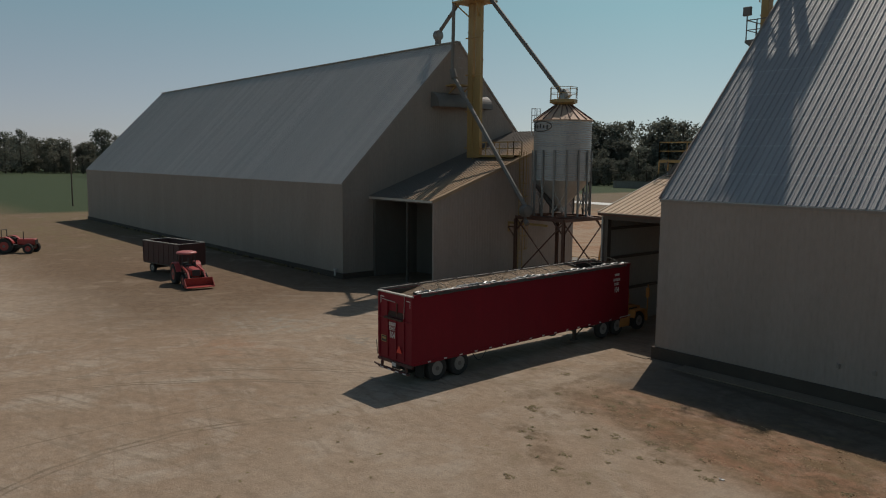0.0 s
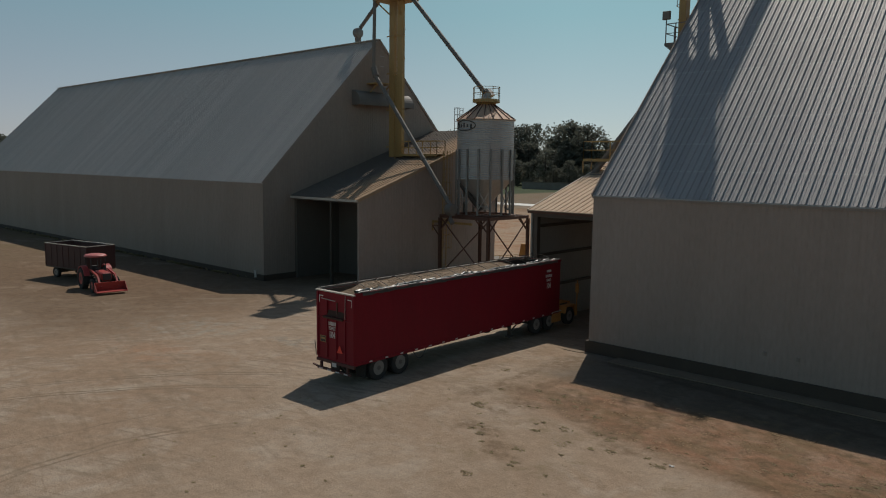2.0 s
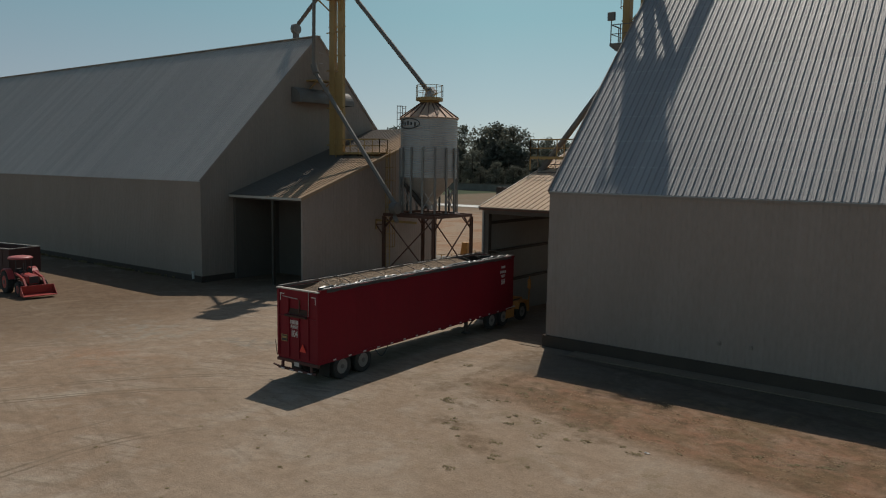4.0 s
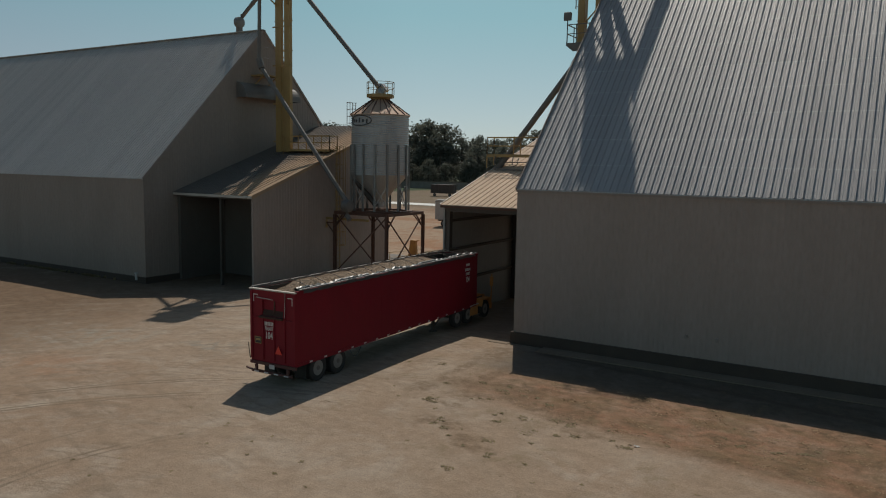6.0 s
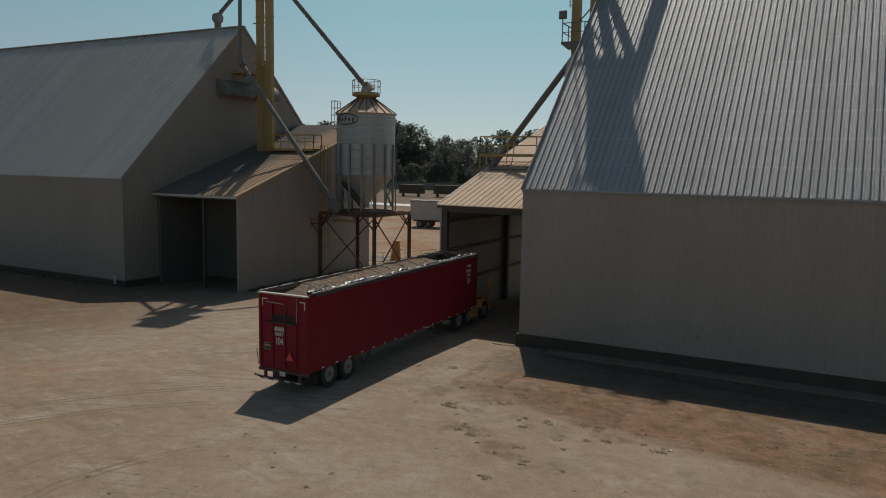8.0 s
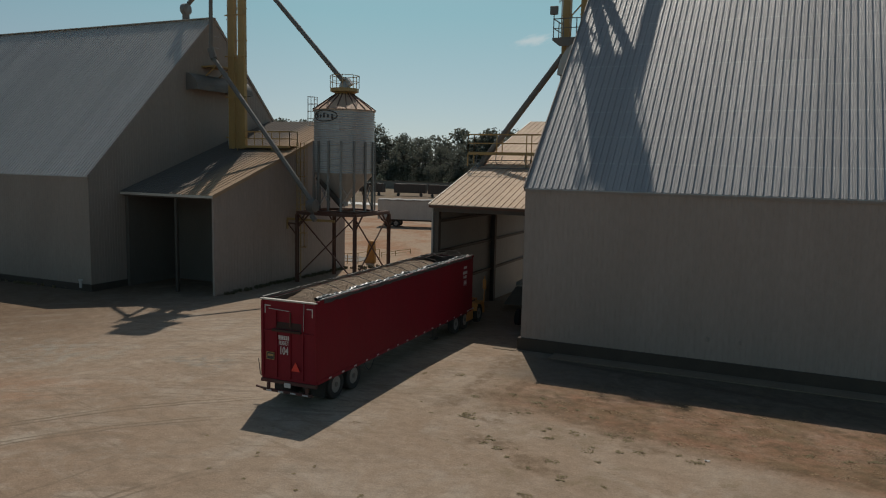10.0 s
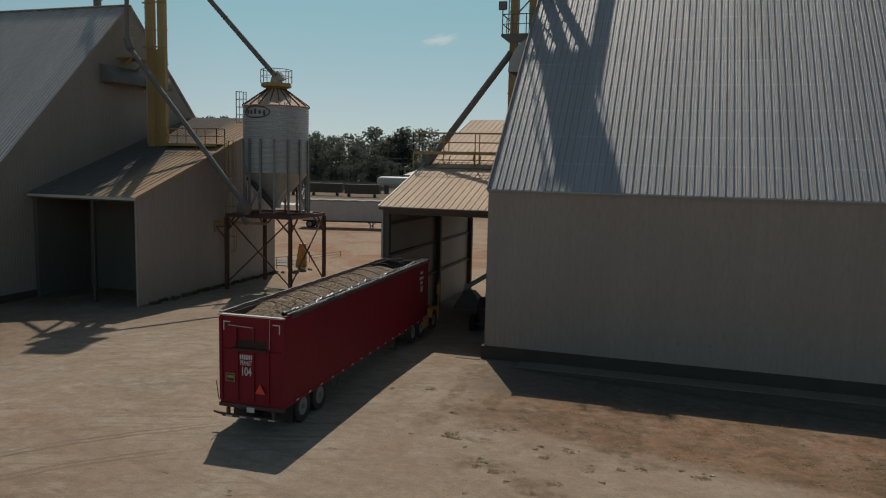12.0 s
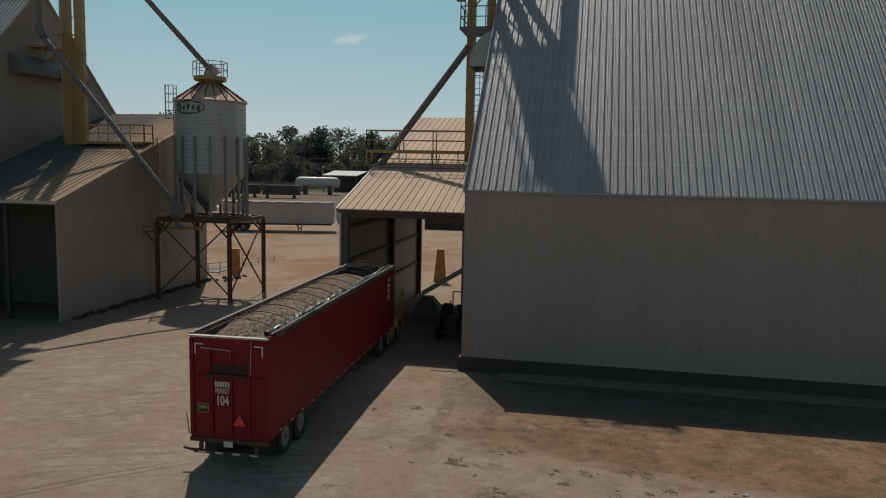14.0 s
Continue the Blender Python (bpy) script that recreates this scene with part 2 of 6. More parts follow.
        inside = times(times(smooth(sep.outputs[0], x0 - 2, x0), smooth(sep.outputs[0], x1 + 2, x1)), times(smooth(sep.outputs[1], y0 - 2, y0), smooth(sep.outputs[1], y1 + 2, y1)))
        return times(smooth(off.outputs[0], half, half * 0.25), inside)

    ruts = None
    for cx, cy, r, half, x0, x1, y0, y1 in ((-5.5, 3.7, 27.4, 0.09, -36, -23.5, 8, 24), (-5.5, 3.7, 27.1, 0.10, -36, -23.5, 8, 24), (-5.5, 3.7, 25.6, 0.09, -36, -23, 8, 22), (-5.5, 3.7, 25.3, 0.10, -36, -23, 8, 22), (-12.3, 14.8, 8.85, 0.10, -24, -20, 6, 18), (-12.3, 14.8, 8.55, 0.08, -24, -20, 6, 18), (4.3, 13.2, 27.4, 0.08, -26, -21, 4, 17)):
        one = rut(cx, cy, r, half, x0, x1, y0, y1)
        ruts = one if ruts is None else times(ruts, one, "MAXIMUM")
    track = times(ruts, ramp(nt, mid, 0.32, 0.58))
    col = mix(nt, times(track, 0.8), col, (0.20, 0.15, 0.105))
    # pale gravel patches
    gv = times(smooth(sep.outputs[0], -31.0, -34.0), times(smooth(sep.outputs[0], -44.0, -39.0), times(smooth(sep.outputs[1], 23.5, 25.5), smooth(sep.outputs[1], 30.0, 28.0))))
    col = mix(nt, times(times(gv, 0.6), ramp(nt, noise_node(nt, pos, 0.8, 6, 0.7), 0.45, 0.62)), col, (0.33, 0.32, 0.27))
    gv2 = times(times(smooth(sep.outputs[0], -30.8, -29.0), smooth(sep.outputs[0], -25.6, -27.0)), times(smooth(sep.outputs[1], 26.6, 27.3), smooth(sep.outputs[1], 29.0, 28.2)))
    col = mix(nt, times(times(gv2, 0.6), ramp(nt, noise_node(nt, pos, 1.5, 8, 0.75), 0.46, 0.58)), col, (0.25, 0.245, 0.21))
    # reddish clay worn through the pale crust
    rust = times(times(smooth(sep.outputs[0], -38.0, -33.0), smooth(sep.outputs[0], -27.5, -30.5)), times(smooth(sep.outputs[1], 19.5, 21.5), smooth(sep.outputs[1], 24.5, 22.8)))
    col = mix(nt, times(times(rust, 0.6), ramp(nt, noise_node(nt, pos, 0.6, 8, 0.72, 0.5), 0.42, 0.58)), col, (0.36, 0.205, 0.125))
    # thin scrapes and scuffs left by turning wheels
    yard = times(times(smooth(sep.outputs[0], -60.0, -40.0), smooth(sep.outputs[0], -12.0, -20.0)), smooth(sep.outputs[1], 44.0, 36.0))
    for turn, scale, lo_, hi_, strength, tint in ((0.35, (0.22, 2.6, 1.0), 0.53, 0.59, 0.5, (0.22, 0.165, 0.115)), (-0.25, (0.16, 1.9, 1.0), 0.53, 0.60, 0.5, (0.24, 0.175, 0.12)), (0.9, (0.2, 1.3, 1.0), 0.52, 0.62, 0.2, (0.48, 0.405, 0.32))):
        scuff = nt.nodes.new("ShaderNodeMapping")
        scuff.vector_type = "TEXTURE"
        scuff.inputs["Rotation"].default_value = (0, 0, turn)
        scuff.inputs["Scale"].default_value = tuple(1 / q for q in scale)
        nt.links.new(pos, scuff.inputs["Vector"])
        line = times(times(yard, ramp(nt, noise_node(nt, scuff.outputs[0], 1.0, 7, 0.62, 0.3), lo_, hi_)), ramp(nt, mid, 0.35, 0.6))
        col = mix(nt, times(line, strength), col, tint)
    # grass field far beyond the long barn
    far = times(smooth(sep.outputs[0], -138.0, -146.0), smooth(sep.outputs[1], 24.0, 40.0))
    patch = times(smooth(sep.outputs[0], -62.0, -112.0), ramp(nt, mid, 0.42, 0.62))
    grass = mix(nt, ramp(nt, small, 0.3, 0.7), (0.04, 0.062, 0.028), (0.07, 0.09, 0.042))
    col = mix(nt, times(patch, 0.55), col, (0.20, 0.165, 0.075))
    col = mix(nt, far, col, grass)
    col = mix(nt, smooth(sep.outputs[1], 225.0, 250.0), col, grass)
    col = mix(nt, 0.55, col, ramp(nt, small, 0.22, 0.78, (0.5, 0.48, 0.46, 1), (1.34, 1.34, 1.34, 1)), "MULTIPLY")
    col = mix(nt, 0.5, col, ramp(nt, grit, 0.25, 0.75, (0.6, 0.6, 0.6, 1), (1.3, 1.3, 1.3, 1)), "MULTIPLY")
    col = mix(nt, 1.0, col, (0.845, 0.845, 0.85), "MULTIPLY")
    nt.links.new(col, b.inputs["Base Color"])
    b.inputs["Roughness"].default_value = 0.95
    b.inputs["Specular IOR Level"].default_value = 0.15
    bp = nt.nodes.new("ShaderNodeBump")
    bp.inputs["Strength"].default_value, bp.inputs["Distance"].default_value = 0.8, 0.06
    nt.links.new(times(small, times(grit, 0.5), "ADD"), bp.inputs["Height"])
    nt.links.new(bp.outputs[0], b.inputs["Normal"])
    return m


M_GROUND = ground_material()
M_ROOF = surface("galvanised_roofing", (0.36, 0.35, 0.342), (0.295, 0.287, 0.281), 0.56, 0.6, 0.12, 6.0, 0.6, 0.9, (6, 0.3, 0.3), 0.05, 0.0, 0.62)
M_ROOFD = surface("weathered_roofing", (0.47, 0.435, 0.405), (0.40, 0.37, 0.345), 0.6, 0.22, 0.12, 6.0, 0.6, 0.6, (6, 0.3, 0.3), 0.05)
M_WALL = surface("painted_cladding", (0.31, 0.243, 0.208), (0.245, 0.187, 0.155), 0.62, 0.0, 0.3, 5.0, 0.55, 0.04, (1, 1, 0.4), 0.025, 0.3)
M_WALLD = surface("weathered_cladding", (0.265, 0.212, 0.178), (0.205, 0.16, 0.132), 0.65, 0.0, 0.3, 5.0, 0.55, 0.04, (1, 1, 0.4), 0.025, 0.35)
M_SHED = surface("dusty_tan_roofing", (0.60, 0.465, 0.345), (0.47, 0.335, 0.235), 0.7, 0.0, 0.5, 6.0, 0.6, 0.04, (1, 0.4, 1), 0.05)
M_SHEDL = surface("brown_dusty_roofing", (0.38, 0.265, 0.175), (0.28, 0.19, 0.125), 0.75, 0.0, 0.5, 6.0, 0.6, 0.04, (1, 0.4, 1), 0.05)
for dusty in (M_SHED, M_SHEDL):
    dusty.node_tree.nodes["Principled BSDF"].inputs["Specular IOR Level"].default_value = 0.06
# undusted zinc on the roof's west half, darkened to carry the barn's shadow
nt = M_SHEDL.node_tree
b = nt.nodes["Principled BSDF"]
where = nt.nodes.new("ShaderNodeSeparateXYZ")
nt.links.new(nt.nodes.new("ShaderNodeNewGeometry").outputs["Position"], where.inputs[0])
bare_shaded = nt.nodes.new("ShaderNodeMapRange")
bare_shaded.inputs[1].default_value, bare_shaded.inputs[2].default_value = -42.6, -44.6
nt.links.new(where.outputs[0], bare_shaded.inputs[0])
nt.links.new(mix(nt, bare_shaded.outputs[0], b.inputs["Base Color"].links[0].from_socket, (0.14, 0.12, 0.104)), b.inputs["Base Color"])
M_TRIM = surface("pale_metal_trim", (0.45, 0.41, 0.36), (0.36, 0.31, 0.26), 0.55, 0.1, 0.8, 8.0)
M_CONC = surface("dark_concrete", (0.068, 0.05, 0.037), (0.045, 0.033, 0.026), 0.92, 0.0, 0.6, 12.0, 0.8, 0.35)
M_CONC2 = surface("worn_concrete", (0.20, 0.18, 0.155), (0.12, 0.10, 0.085), 0.92, 0.0, 0.6, 12.0, 0.7, 0.35)
M_CONC3 = surface("damp_concrete", (0.21, 0.155, 0.105), (0.13, 0.095, 0.065), 0.92, 0.0, 0.6, 12.0, 0.7, 0.35)
M_LANE = surface("bleached_concrete", (0.72, 0.70, 0.66), (0.6, 0.57, 0.52), 0.9, 0.0, 0.3, 4.0)
M_DARKSTEEL = surface("dark_steel", (0.075, 0.06, 0.05), (0.045, 0.036, 0.03), 0.6, 0.2, 1.5, 14.0)
M_RUST = surface("rusty_primer_steel", (0.12, 0.055, 0.036), (0.065, 0.032, 0.024), 0.72, 0.1, 1.6, 16.0)
M_YELLOW = surface("faded_yellow_paint", (0.385, 0.245, 0.085), (0.25, 0.155, 0.062), 0.55, 0.0, 0.9, 12.0, 0.6, 0.1, (1, 1, 0.4), 0.05, 0.35)
M_GUARD = surface("rusty_orange_paint", (0.42, 0.22, 0.055), (0.24, 0.12, 0.045), 0.7, 0.0, 1.4, 12.0, 0.7)
M_TRUCK = surface("faded_orange_truck_paint", (0.50, 0.21, 0.05), (0.36, 0.16, 0.05), 0.6)
M_GALV = surface("galvanised_steel", (0.38, 0.37, 0.355), (0.28, 0.27, 0.26), 0.5, 0.35, 1.2, 10.0)
M_POST = surface("dull_zinc_posts", (0.22, 0.212, 0.2), (0.15, 0.142, 0.132), 0.55, 0.35, 1.2, 10.0)
M_SILO = surface("corrugated_bin_steel", (0.42, 0.41, 0.395), (0.32, 0.305, 0.285), 0.45, 0.4, 0.8, 10.0, 0.5, 0.05, (1, 1, 0.2), 0.04, 0.2)
M_SILOROOF = surface("dusty_bin_roof", (0.52, 0.34, 0.23), (0.36, 0.22, 0.15), 0.7, 0.1, 1.2, 10.0)
M_LINER = surface("bare_sheet_liner", (0.33, 0.315, 0.29), (0.26, 0.245, 0.22), 0.6, 0.1, 0.4, 6.0, 0.6, 0.05, (1, 1, 0.4), 0.03, 0.3)
# two dark tones that carry the shade inside the lean-to bay
M_BAY = surface("bay_shade_post", (0.048, 0.040, 0.032), (0.033, 0.028, 0.023), 0.8, 0.0, 0.8, 8.0)
M_DIM = surface("bay_shade_sheet", (0.105, 0.09, 0.076), (0.075, 0.065, 0.055), 0.85, 0.0, 0.5, 8.0, 0.6, 0.05, (1, 1, 0.3))
M_PIPE = surface("grey_spout_steel", (0.155, 0.138, 0.123), (0.105, 0.092, 0.08), 0.65, 0.05, 1.0, 10.0)
M_HOOD = surface("dark_weathered_sheet", (0.13, 0.12, 0.11), (0.19, 0.175, 0.16), 0.6, 0.2, 0.8, 8.0)
M_RED = surface("dark_red_trailer_paint", (0.20, 0.010, 0.019), (0.145, 0.010, 0.016), 0.55, 0.0, 0.7, 12.0, 0.55, 0.04, (1, 1, 0.5), 0.0, 0.25)
M_RED.node_tree.nodes["Principled BSDF"].inputs["Specular IOR Level"].default_value = 0.2
M_REDTRACTOR = surface("red_machine_paint", (0.36, 0.035, 0.03), (0.22, 0.03, 0.025), 0.45, 0.0, 1.5, 12.0)
M_CANOPY = surface("sun_faded_red_plastic", (0.42, 0.11, 0.10), (0.34, 0.085, 0.08), 0.5, 0.0, 1.5, 10.0)
M_WAGON = surface("brown_red_wagon_paint", (0.066, 0.024, 0.021), (0.042, 0.02, 0.016), 0.65, 0.0, 0.8, 12.0)
M_OLDWAGON = surface("blackened_wagon_steel", (0.085, 0.055, 0.043), (0.05, 0.036, 0.03), 0.7, 0.0, 0.8, 12.0)
M_RUBBER = surface("tyre_rubber", (0.022, 0.021, 0.02), (0.06, 0.05, 0.04), 0.85, 0.0, 2.0, 18.0, 0.5, 0.2)
M_RIM = surface("dusty_white_rim", (0.27, 0.25, 0.23), (0.16, 0.14, 0.12), 0.55, 0.2, 2.0, 16.0)
M_TARP = surface("black_vinyl_tarp", (0.045, 0.048, 0.045), (0.09, 0.095, 0.09), 0.36, 0.0, 2.5, 8.0, 0.6, 0.5)
M_NUTS = surface("heaped_peanuts", (0.31, 0.222, 0.148), (0.27, 0.19, 0.122), 0.95, 0.0, 1.1, 34.0, 0.5, 0.25)
M_WHITE = surface("dull_white_paint", (0.42, 0.405, 0.385), (0.33, 0.305, 0.28), 0.5, 0.0, 0.7, 8.0, 0.5, 0.04, (1, 1, 0.4), 0.04, 0.25)
M_LETTER = surface("worn_white_lettering", (0.62, 0.58, 0.55), (0.42, 0.36, 0.33), 0.6, 0.0, 5.0, 25.0)
M_BLACK = surface("black_paint", (0.03, 0.028, 0.027), (0.05, 0.045, 0.04), 0.6)
M_GRIME = surface("greasy_dark_grime", (0.062, 0.024, 0.015), (0.04, 0.02, 0.012), 0.85, 0.0, 2.0, 14.0)
M_DIRTYRED = surface("mud_spattered_red_paint", (0.085, 0.022, 0.02), (0.10, 0.062, 0.042), 0.75, 0.0, 2.2, 12.0, 0.75)
M_REFLECT = surface("red_reflector", (0.75, 0.045, 0.03), (0.6, 0.04, 0.03), 0.3)
M_WOOD = surface("weathered_pole_wood", (0.13, 0.095, 0.065), (0.08, 0.06, 0.045), 0.9)
# foliage colours lightened to stand in for haze over the distance
M_LEAF = surface("hazed_foliage", (0.135, 0.14, 0.112), (0.16, 0.162, 0.128), 0.85, 0.0, 0.09, 0.5, 0.9, 0.0)
M_LEAFDRY = surface("hazed_dry_foliage", (0.155, 0.15, 0.115), (0.135, 0.132, 0.10), 0.9, 0.0, 0.09, 0.5, 0.9, 0.0)
M_WEED = surface("dusty_weeds", (0.25, 0.205, 0.108), (0.31, 0.235, 0.14), 0.9, 0.0, 1.5, 9.0)
M_STRAW = surface("dry_straw_weeds", (0.36, 0.25, 0.145), (0.40, 0.27, 0.165), 0.9, 0.0, 1.5, 9.0)
for leaf in (M_LEAF, M_LEAFDRY, M_WEED, M_STRAW):
    nt = leaf.node_tree
    b = nt.nodes["Principled BSDF"]
    tr = nt.nodes.new("ShaderNodeBsdfTranslucent")
    mx = nt.nodes.new("ShaderNodeMixShader")
    mx.inputs[0].default_value = 0.45
    nt.links.new(b.inputs["Base Color"].links[0].from_socket, tr.inputs[0])
    nt.links.new(b.outputs[0], mx.inputs[1])
    nt.links.new(tr.outputs[0], mx.inputs[2])
    nt.links.new(mx.outputs[0], nt.nodes["Material Output"].inputs[0])
M_GREENWEED = surface("rank_weeds", (0.105, 0.098, 0.05), (0.16, 0.13, 0.075), 0.9, 0.0, 1.5, 9.0)
M_BARK = surface("tree_bark", (0.06, 0.048, 0.038), (0.04, 0.032, 0.026), 0.95)
M_GLASS = glass_mat("cab_glass", (0.35, 0.42, 0.42))


# ---- mesh helpers ----
def part(name, bm, material, parent=None, label="", smooth=False):
    me = bpy.data.meshes.new(name)
    bm.to_mesh(me)
    bm.free()
    me.materials.append(material)
    if smooth:
        for p in me.polygons:
            p.use_smooth = True
    ob = new(name, me)
    if parent is not None:
        ob.parent = parent
    if label:
        tagged(ob, label)
    return ob


def thing(name, m, label, category, group="", kind=""):
    ob = new(name)
    ob.empty_display_size = 0.3
    ob.matrix_world = m
    return tagged(ob, label, category, group, kind)


def add_box(bm, lo, hi, bevel=0.0, m=None):
    lo, hi = Vector(lo), Vector(hi)
    made = bmesh.ops.create_cube(bm, size=1.0)["verts"]
    for v in made:
        v.co = Vector((lo[i] + (v.co[i] + 0.5) * (hi[i] - lo[i]) for i in range(3)))
    if bevel:
        edges = {e for v in made for e in v.link_edges}
        res = bmesh.ops.bevel(bm, geom=list(edges), offset=bevel, segments=1, affect="EDGES")
        made = list({v for f in res["faces"] for v in f.verts} | {v for v in made if v.is_valid})
    if m is not None:
        for v in made:
            v.co = m @ v.co
    return made


def box(lo, hi, bevel=0.0):
    bm = bmesh.new()
    add_box(bm, lo, hi, bevel)
    return bm


def add_beam(bm, a, b, w, h=None, sides=4):
    """A straight bar from a to b, w across and h deep (square), or round with more sides."""
    a, b = Vector(a), Vector(b)
    d = b - a
    if d.length < 1e-6:
        return
    d.normalize()
    ref = Vector((0, 0, 1)) if abs(d.z) < 0.98 else Vector((0, 1, 0))
    u = d.cross(ref).normalized()
    v = u.cross(d)
    h = w if h is None else h
    if sides == 4:
        ring = [(-w / 2, -h / 2), (w / 2, -h / 2), (w / 2, h / 2), (-w / 2, h / 2)]
    else:
        ring = [(w / 2 * math.cos(2 * math.pi * k / sides), h / 2 * math.sin(2 * math.pi * k / sides)) for k in range(sides)]
    va = [bm.verts.new(a + u * x + v * y) for x, y in ring]
    vb = [bm.verts.new(b + u * x + v * y) for x, y in ring]
    n = len(ring)
    for k in range(n):
        bm.faces.new((va[k], va[(k + 1) % n], vb[(k + 1) % n], vb[k]))
    bm.faces.new(va[::-1])
    bm.faces.new(vb)


def beam(a, b, w, h=None, sides=4):
    bm = bmesh.new()
    add_beam(bm, a, b, w, h, sides)
    return bm


def beams(pairs, w, h=None, sides=4):
    bm = bmesh.new()
    for a, b in pairs:
        add_beam(bm, a, b, w, h, sides)
    return bm


def tube(pts, d, sides=6):
    """A bent round bar through a row of points, as one skin."""
    bm = bmesh.new()
    pts = [Vector(p) for p in pts]
    rings = []
    for k, p in enumerate(pts):
        t_ = (pts[min(k + 1, len(pts) - 1)] - pts[max(k - 1, 0)]).normalized()
        ref = Vector((0, 0, 1)) if abs(t_.z) < 0.9 else Vector((0, 1, 0))
        u = t_.cross(ref).normalized()
        v = u.cross(t_)
        rings.append([bm.verts.new(p + (u * math.cos(6.28319 * j / sides) + v * math.sin(6.28319 * j / sides)) * d / 2) for j in range(sides)])
    for a, b in zip(rings, rings[1:]):
        for j in range(sides):
            bm.faces.new((a[j], a[(j + 1) % sides], b[(j + 1) % sides], b[j]))
    bm.faces.new(rings[0][::-1])
    bm.faces.new(rings[-1])
    return bm


def lathe(profile, seg=32, axis="z", cap=True):
    """Turns (radius, height) pairs about an axis."""
    bm = bmesh.new()
    rings = []
    for r, z in profile:
        ring = []
        for k in range(seg):
            a = 2 * math.pi * k / seg
            p = (r * math.cos(a), r * math.sin(a), z)
            if axis == "x":
                p = (p[2], p[0], p[1])
            elif axis == "y":
                p = (p[1], p[2], p[0])
            ring.append(bm.verts.new(p))
        rings.append(ring)
    for lo, hi in zip(rings, rings[1:]):
        for k in range(seg):
            bm.faces.new((lo[k], lo[(k + 1) % seg], hi[(k + 1) % seg], hi[k]))
    if cap:
        bm.faces.new(rings[0][::-1])
        bm.faces.new(rings[-1])
    return bm


def prism(outline, axis, lo, hi):
    """A flat outline of (u, v) pushed along an axis from lo to hi. For x: (y, z); y: (x, z); z: (x, y)."""
    bm = bmesh.new()
    place = {"x": lambda u, v, w: (w, u, v), "y": lambda u, v, w: (u, w, v), "z": lambda u, v, w: (u, v, w)}[axis]
    a = [bm.verts.new(place(u, v, lo)) for u, v in outline]
    b = [bm.verts.new(place(u, v, hi)) for u, v in outline]
    n = len(a)
    for k in range(n):
        bm.faces.new((a[k], a[(k + 1) % n], b[(k + 1) % n], b[k]))
    bm.faces.new(a[::-1])
    bm.faces.new(b)
    bmesh.ops.recalc_face_normals(bm, faces=bm.faces[:])
    return bm


def ground_z(x, y):
    u = min(1.0, max(0.0, (y - 30.0) / 26.0))
    v = min(1.0, max(0.0, (-26.0 - x) / 16.0))
    return -0.75 * max(u * u * (3 - 2 * u), v * v * (3 - 2 * v))


def sheet_section(width, ribs, rib_h, rib_w, minor=2, flank=0.2):
    """The cross-section of a ribbed metal sheet: (across, height) pairs."""
    pitch, out = width / ribs, []
    for k in range(ribs):
        x = k * pitch
        out += [(x, 0), (x + rib_w * flank, rib_h), (x + rib_w * (1 - flank), rib_h), (x + rib_w, 0)]
        for j in range(minor):
            c = x + rib_w + (pitch - rib_w) * (j + 1) / (minor + 1)
            out += [(c - 0.02, 0), (c - 0.01, rib_h * 0.22), (c + 0.01, rib_h * 0.22), (c + 0.02, 0)]
    return out + [(width, 0)]


def sheet_mesh(name, section, material, length=None, top=None, bottom=None):
    """A ribbed sheet: x across, y up along it, z outwards. top(x), bottom(x) give slanting ends."""
    verts, faces = [], []
    for x, h in section:
        lo = bottom(x) if bottom else 0.0
        hi = top(x) if top else length
        verts += [(x, lo, h), (x, hi, h)]
    for k in range(len(section) - 1):
        faces.append((2 * k, 2 * k + 2, 2 * k + 3, 2 * k + 1))
    me = bpy.data.meshes.new(name)
    me.from_pydata(verts, [], faces)
    me.materials.append(material)
    return me


def piece(name, me, parent, m):
    ob = new(name, me)
    ob.parent = parent
    ob.matrix_basis = m
    return ob


def axes(origin, x, y, z):
    return Matrix(((x[0], y[0], z[0], origin[0]), (x[1], y[1], z[1], origin[1]), (x[2], y[2], z[2], origin[2]), (0, 0, 0, 1)))


# ---- ground ----
def build_ground():
    xs = [-900, -500, -300, -200, -140] + list(np.linspace(-120, 60, 91)) + [80, 120, 200, 400, 900]
    ys = [-400, -150, -60] + list(np.linspace(-20, 110, 66)) + [130, 170, 220, 300, 450, 700, 1100, 1800]
    bm = bmesh.new()
    grid = [[bm.verts.new((x, y, ground_z(x, y) + (0.025 * noise.noise(Vector((x * 0.31, y * 0.31, 0))) if -60 < x < 40 and -15 < y < 70 else 0))) for x in xs] for y in ys]
    for j in range(len(ys) - 1):
        for i in range(len(xs) - 1):
            bm.faces.new((grid[j][i], grid[j][i + 1], grid[j + 1][i + 1], grid[j + 1][i]))
    ob = part("ground", bm, M_GROUND, smooth=True)
    tagged(ob, "pale sandy dirt yard with wheel tracks and grass beyond", "ground", kind="structure")


build_ground()

# ---- the two long barns ----
SHEETS = []  # ribbed pieces are laid at the end of the file


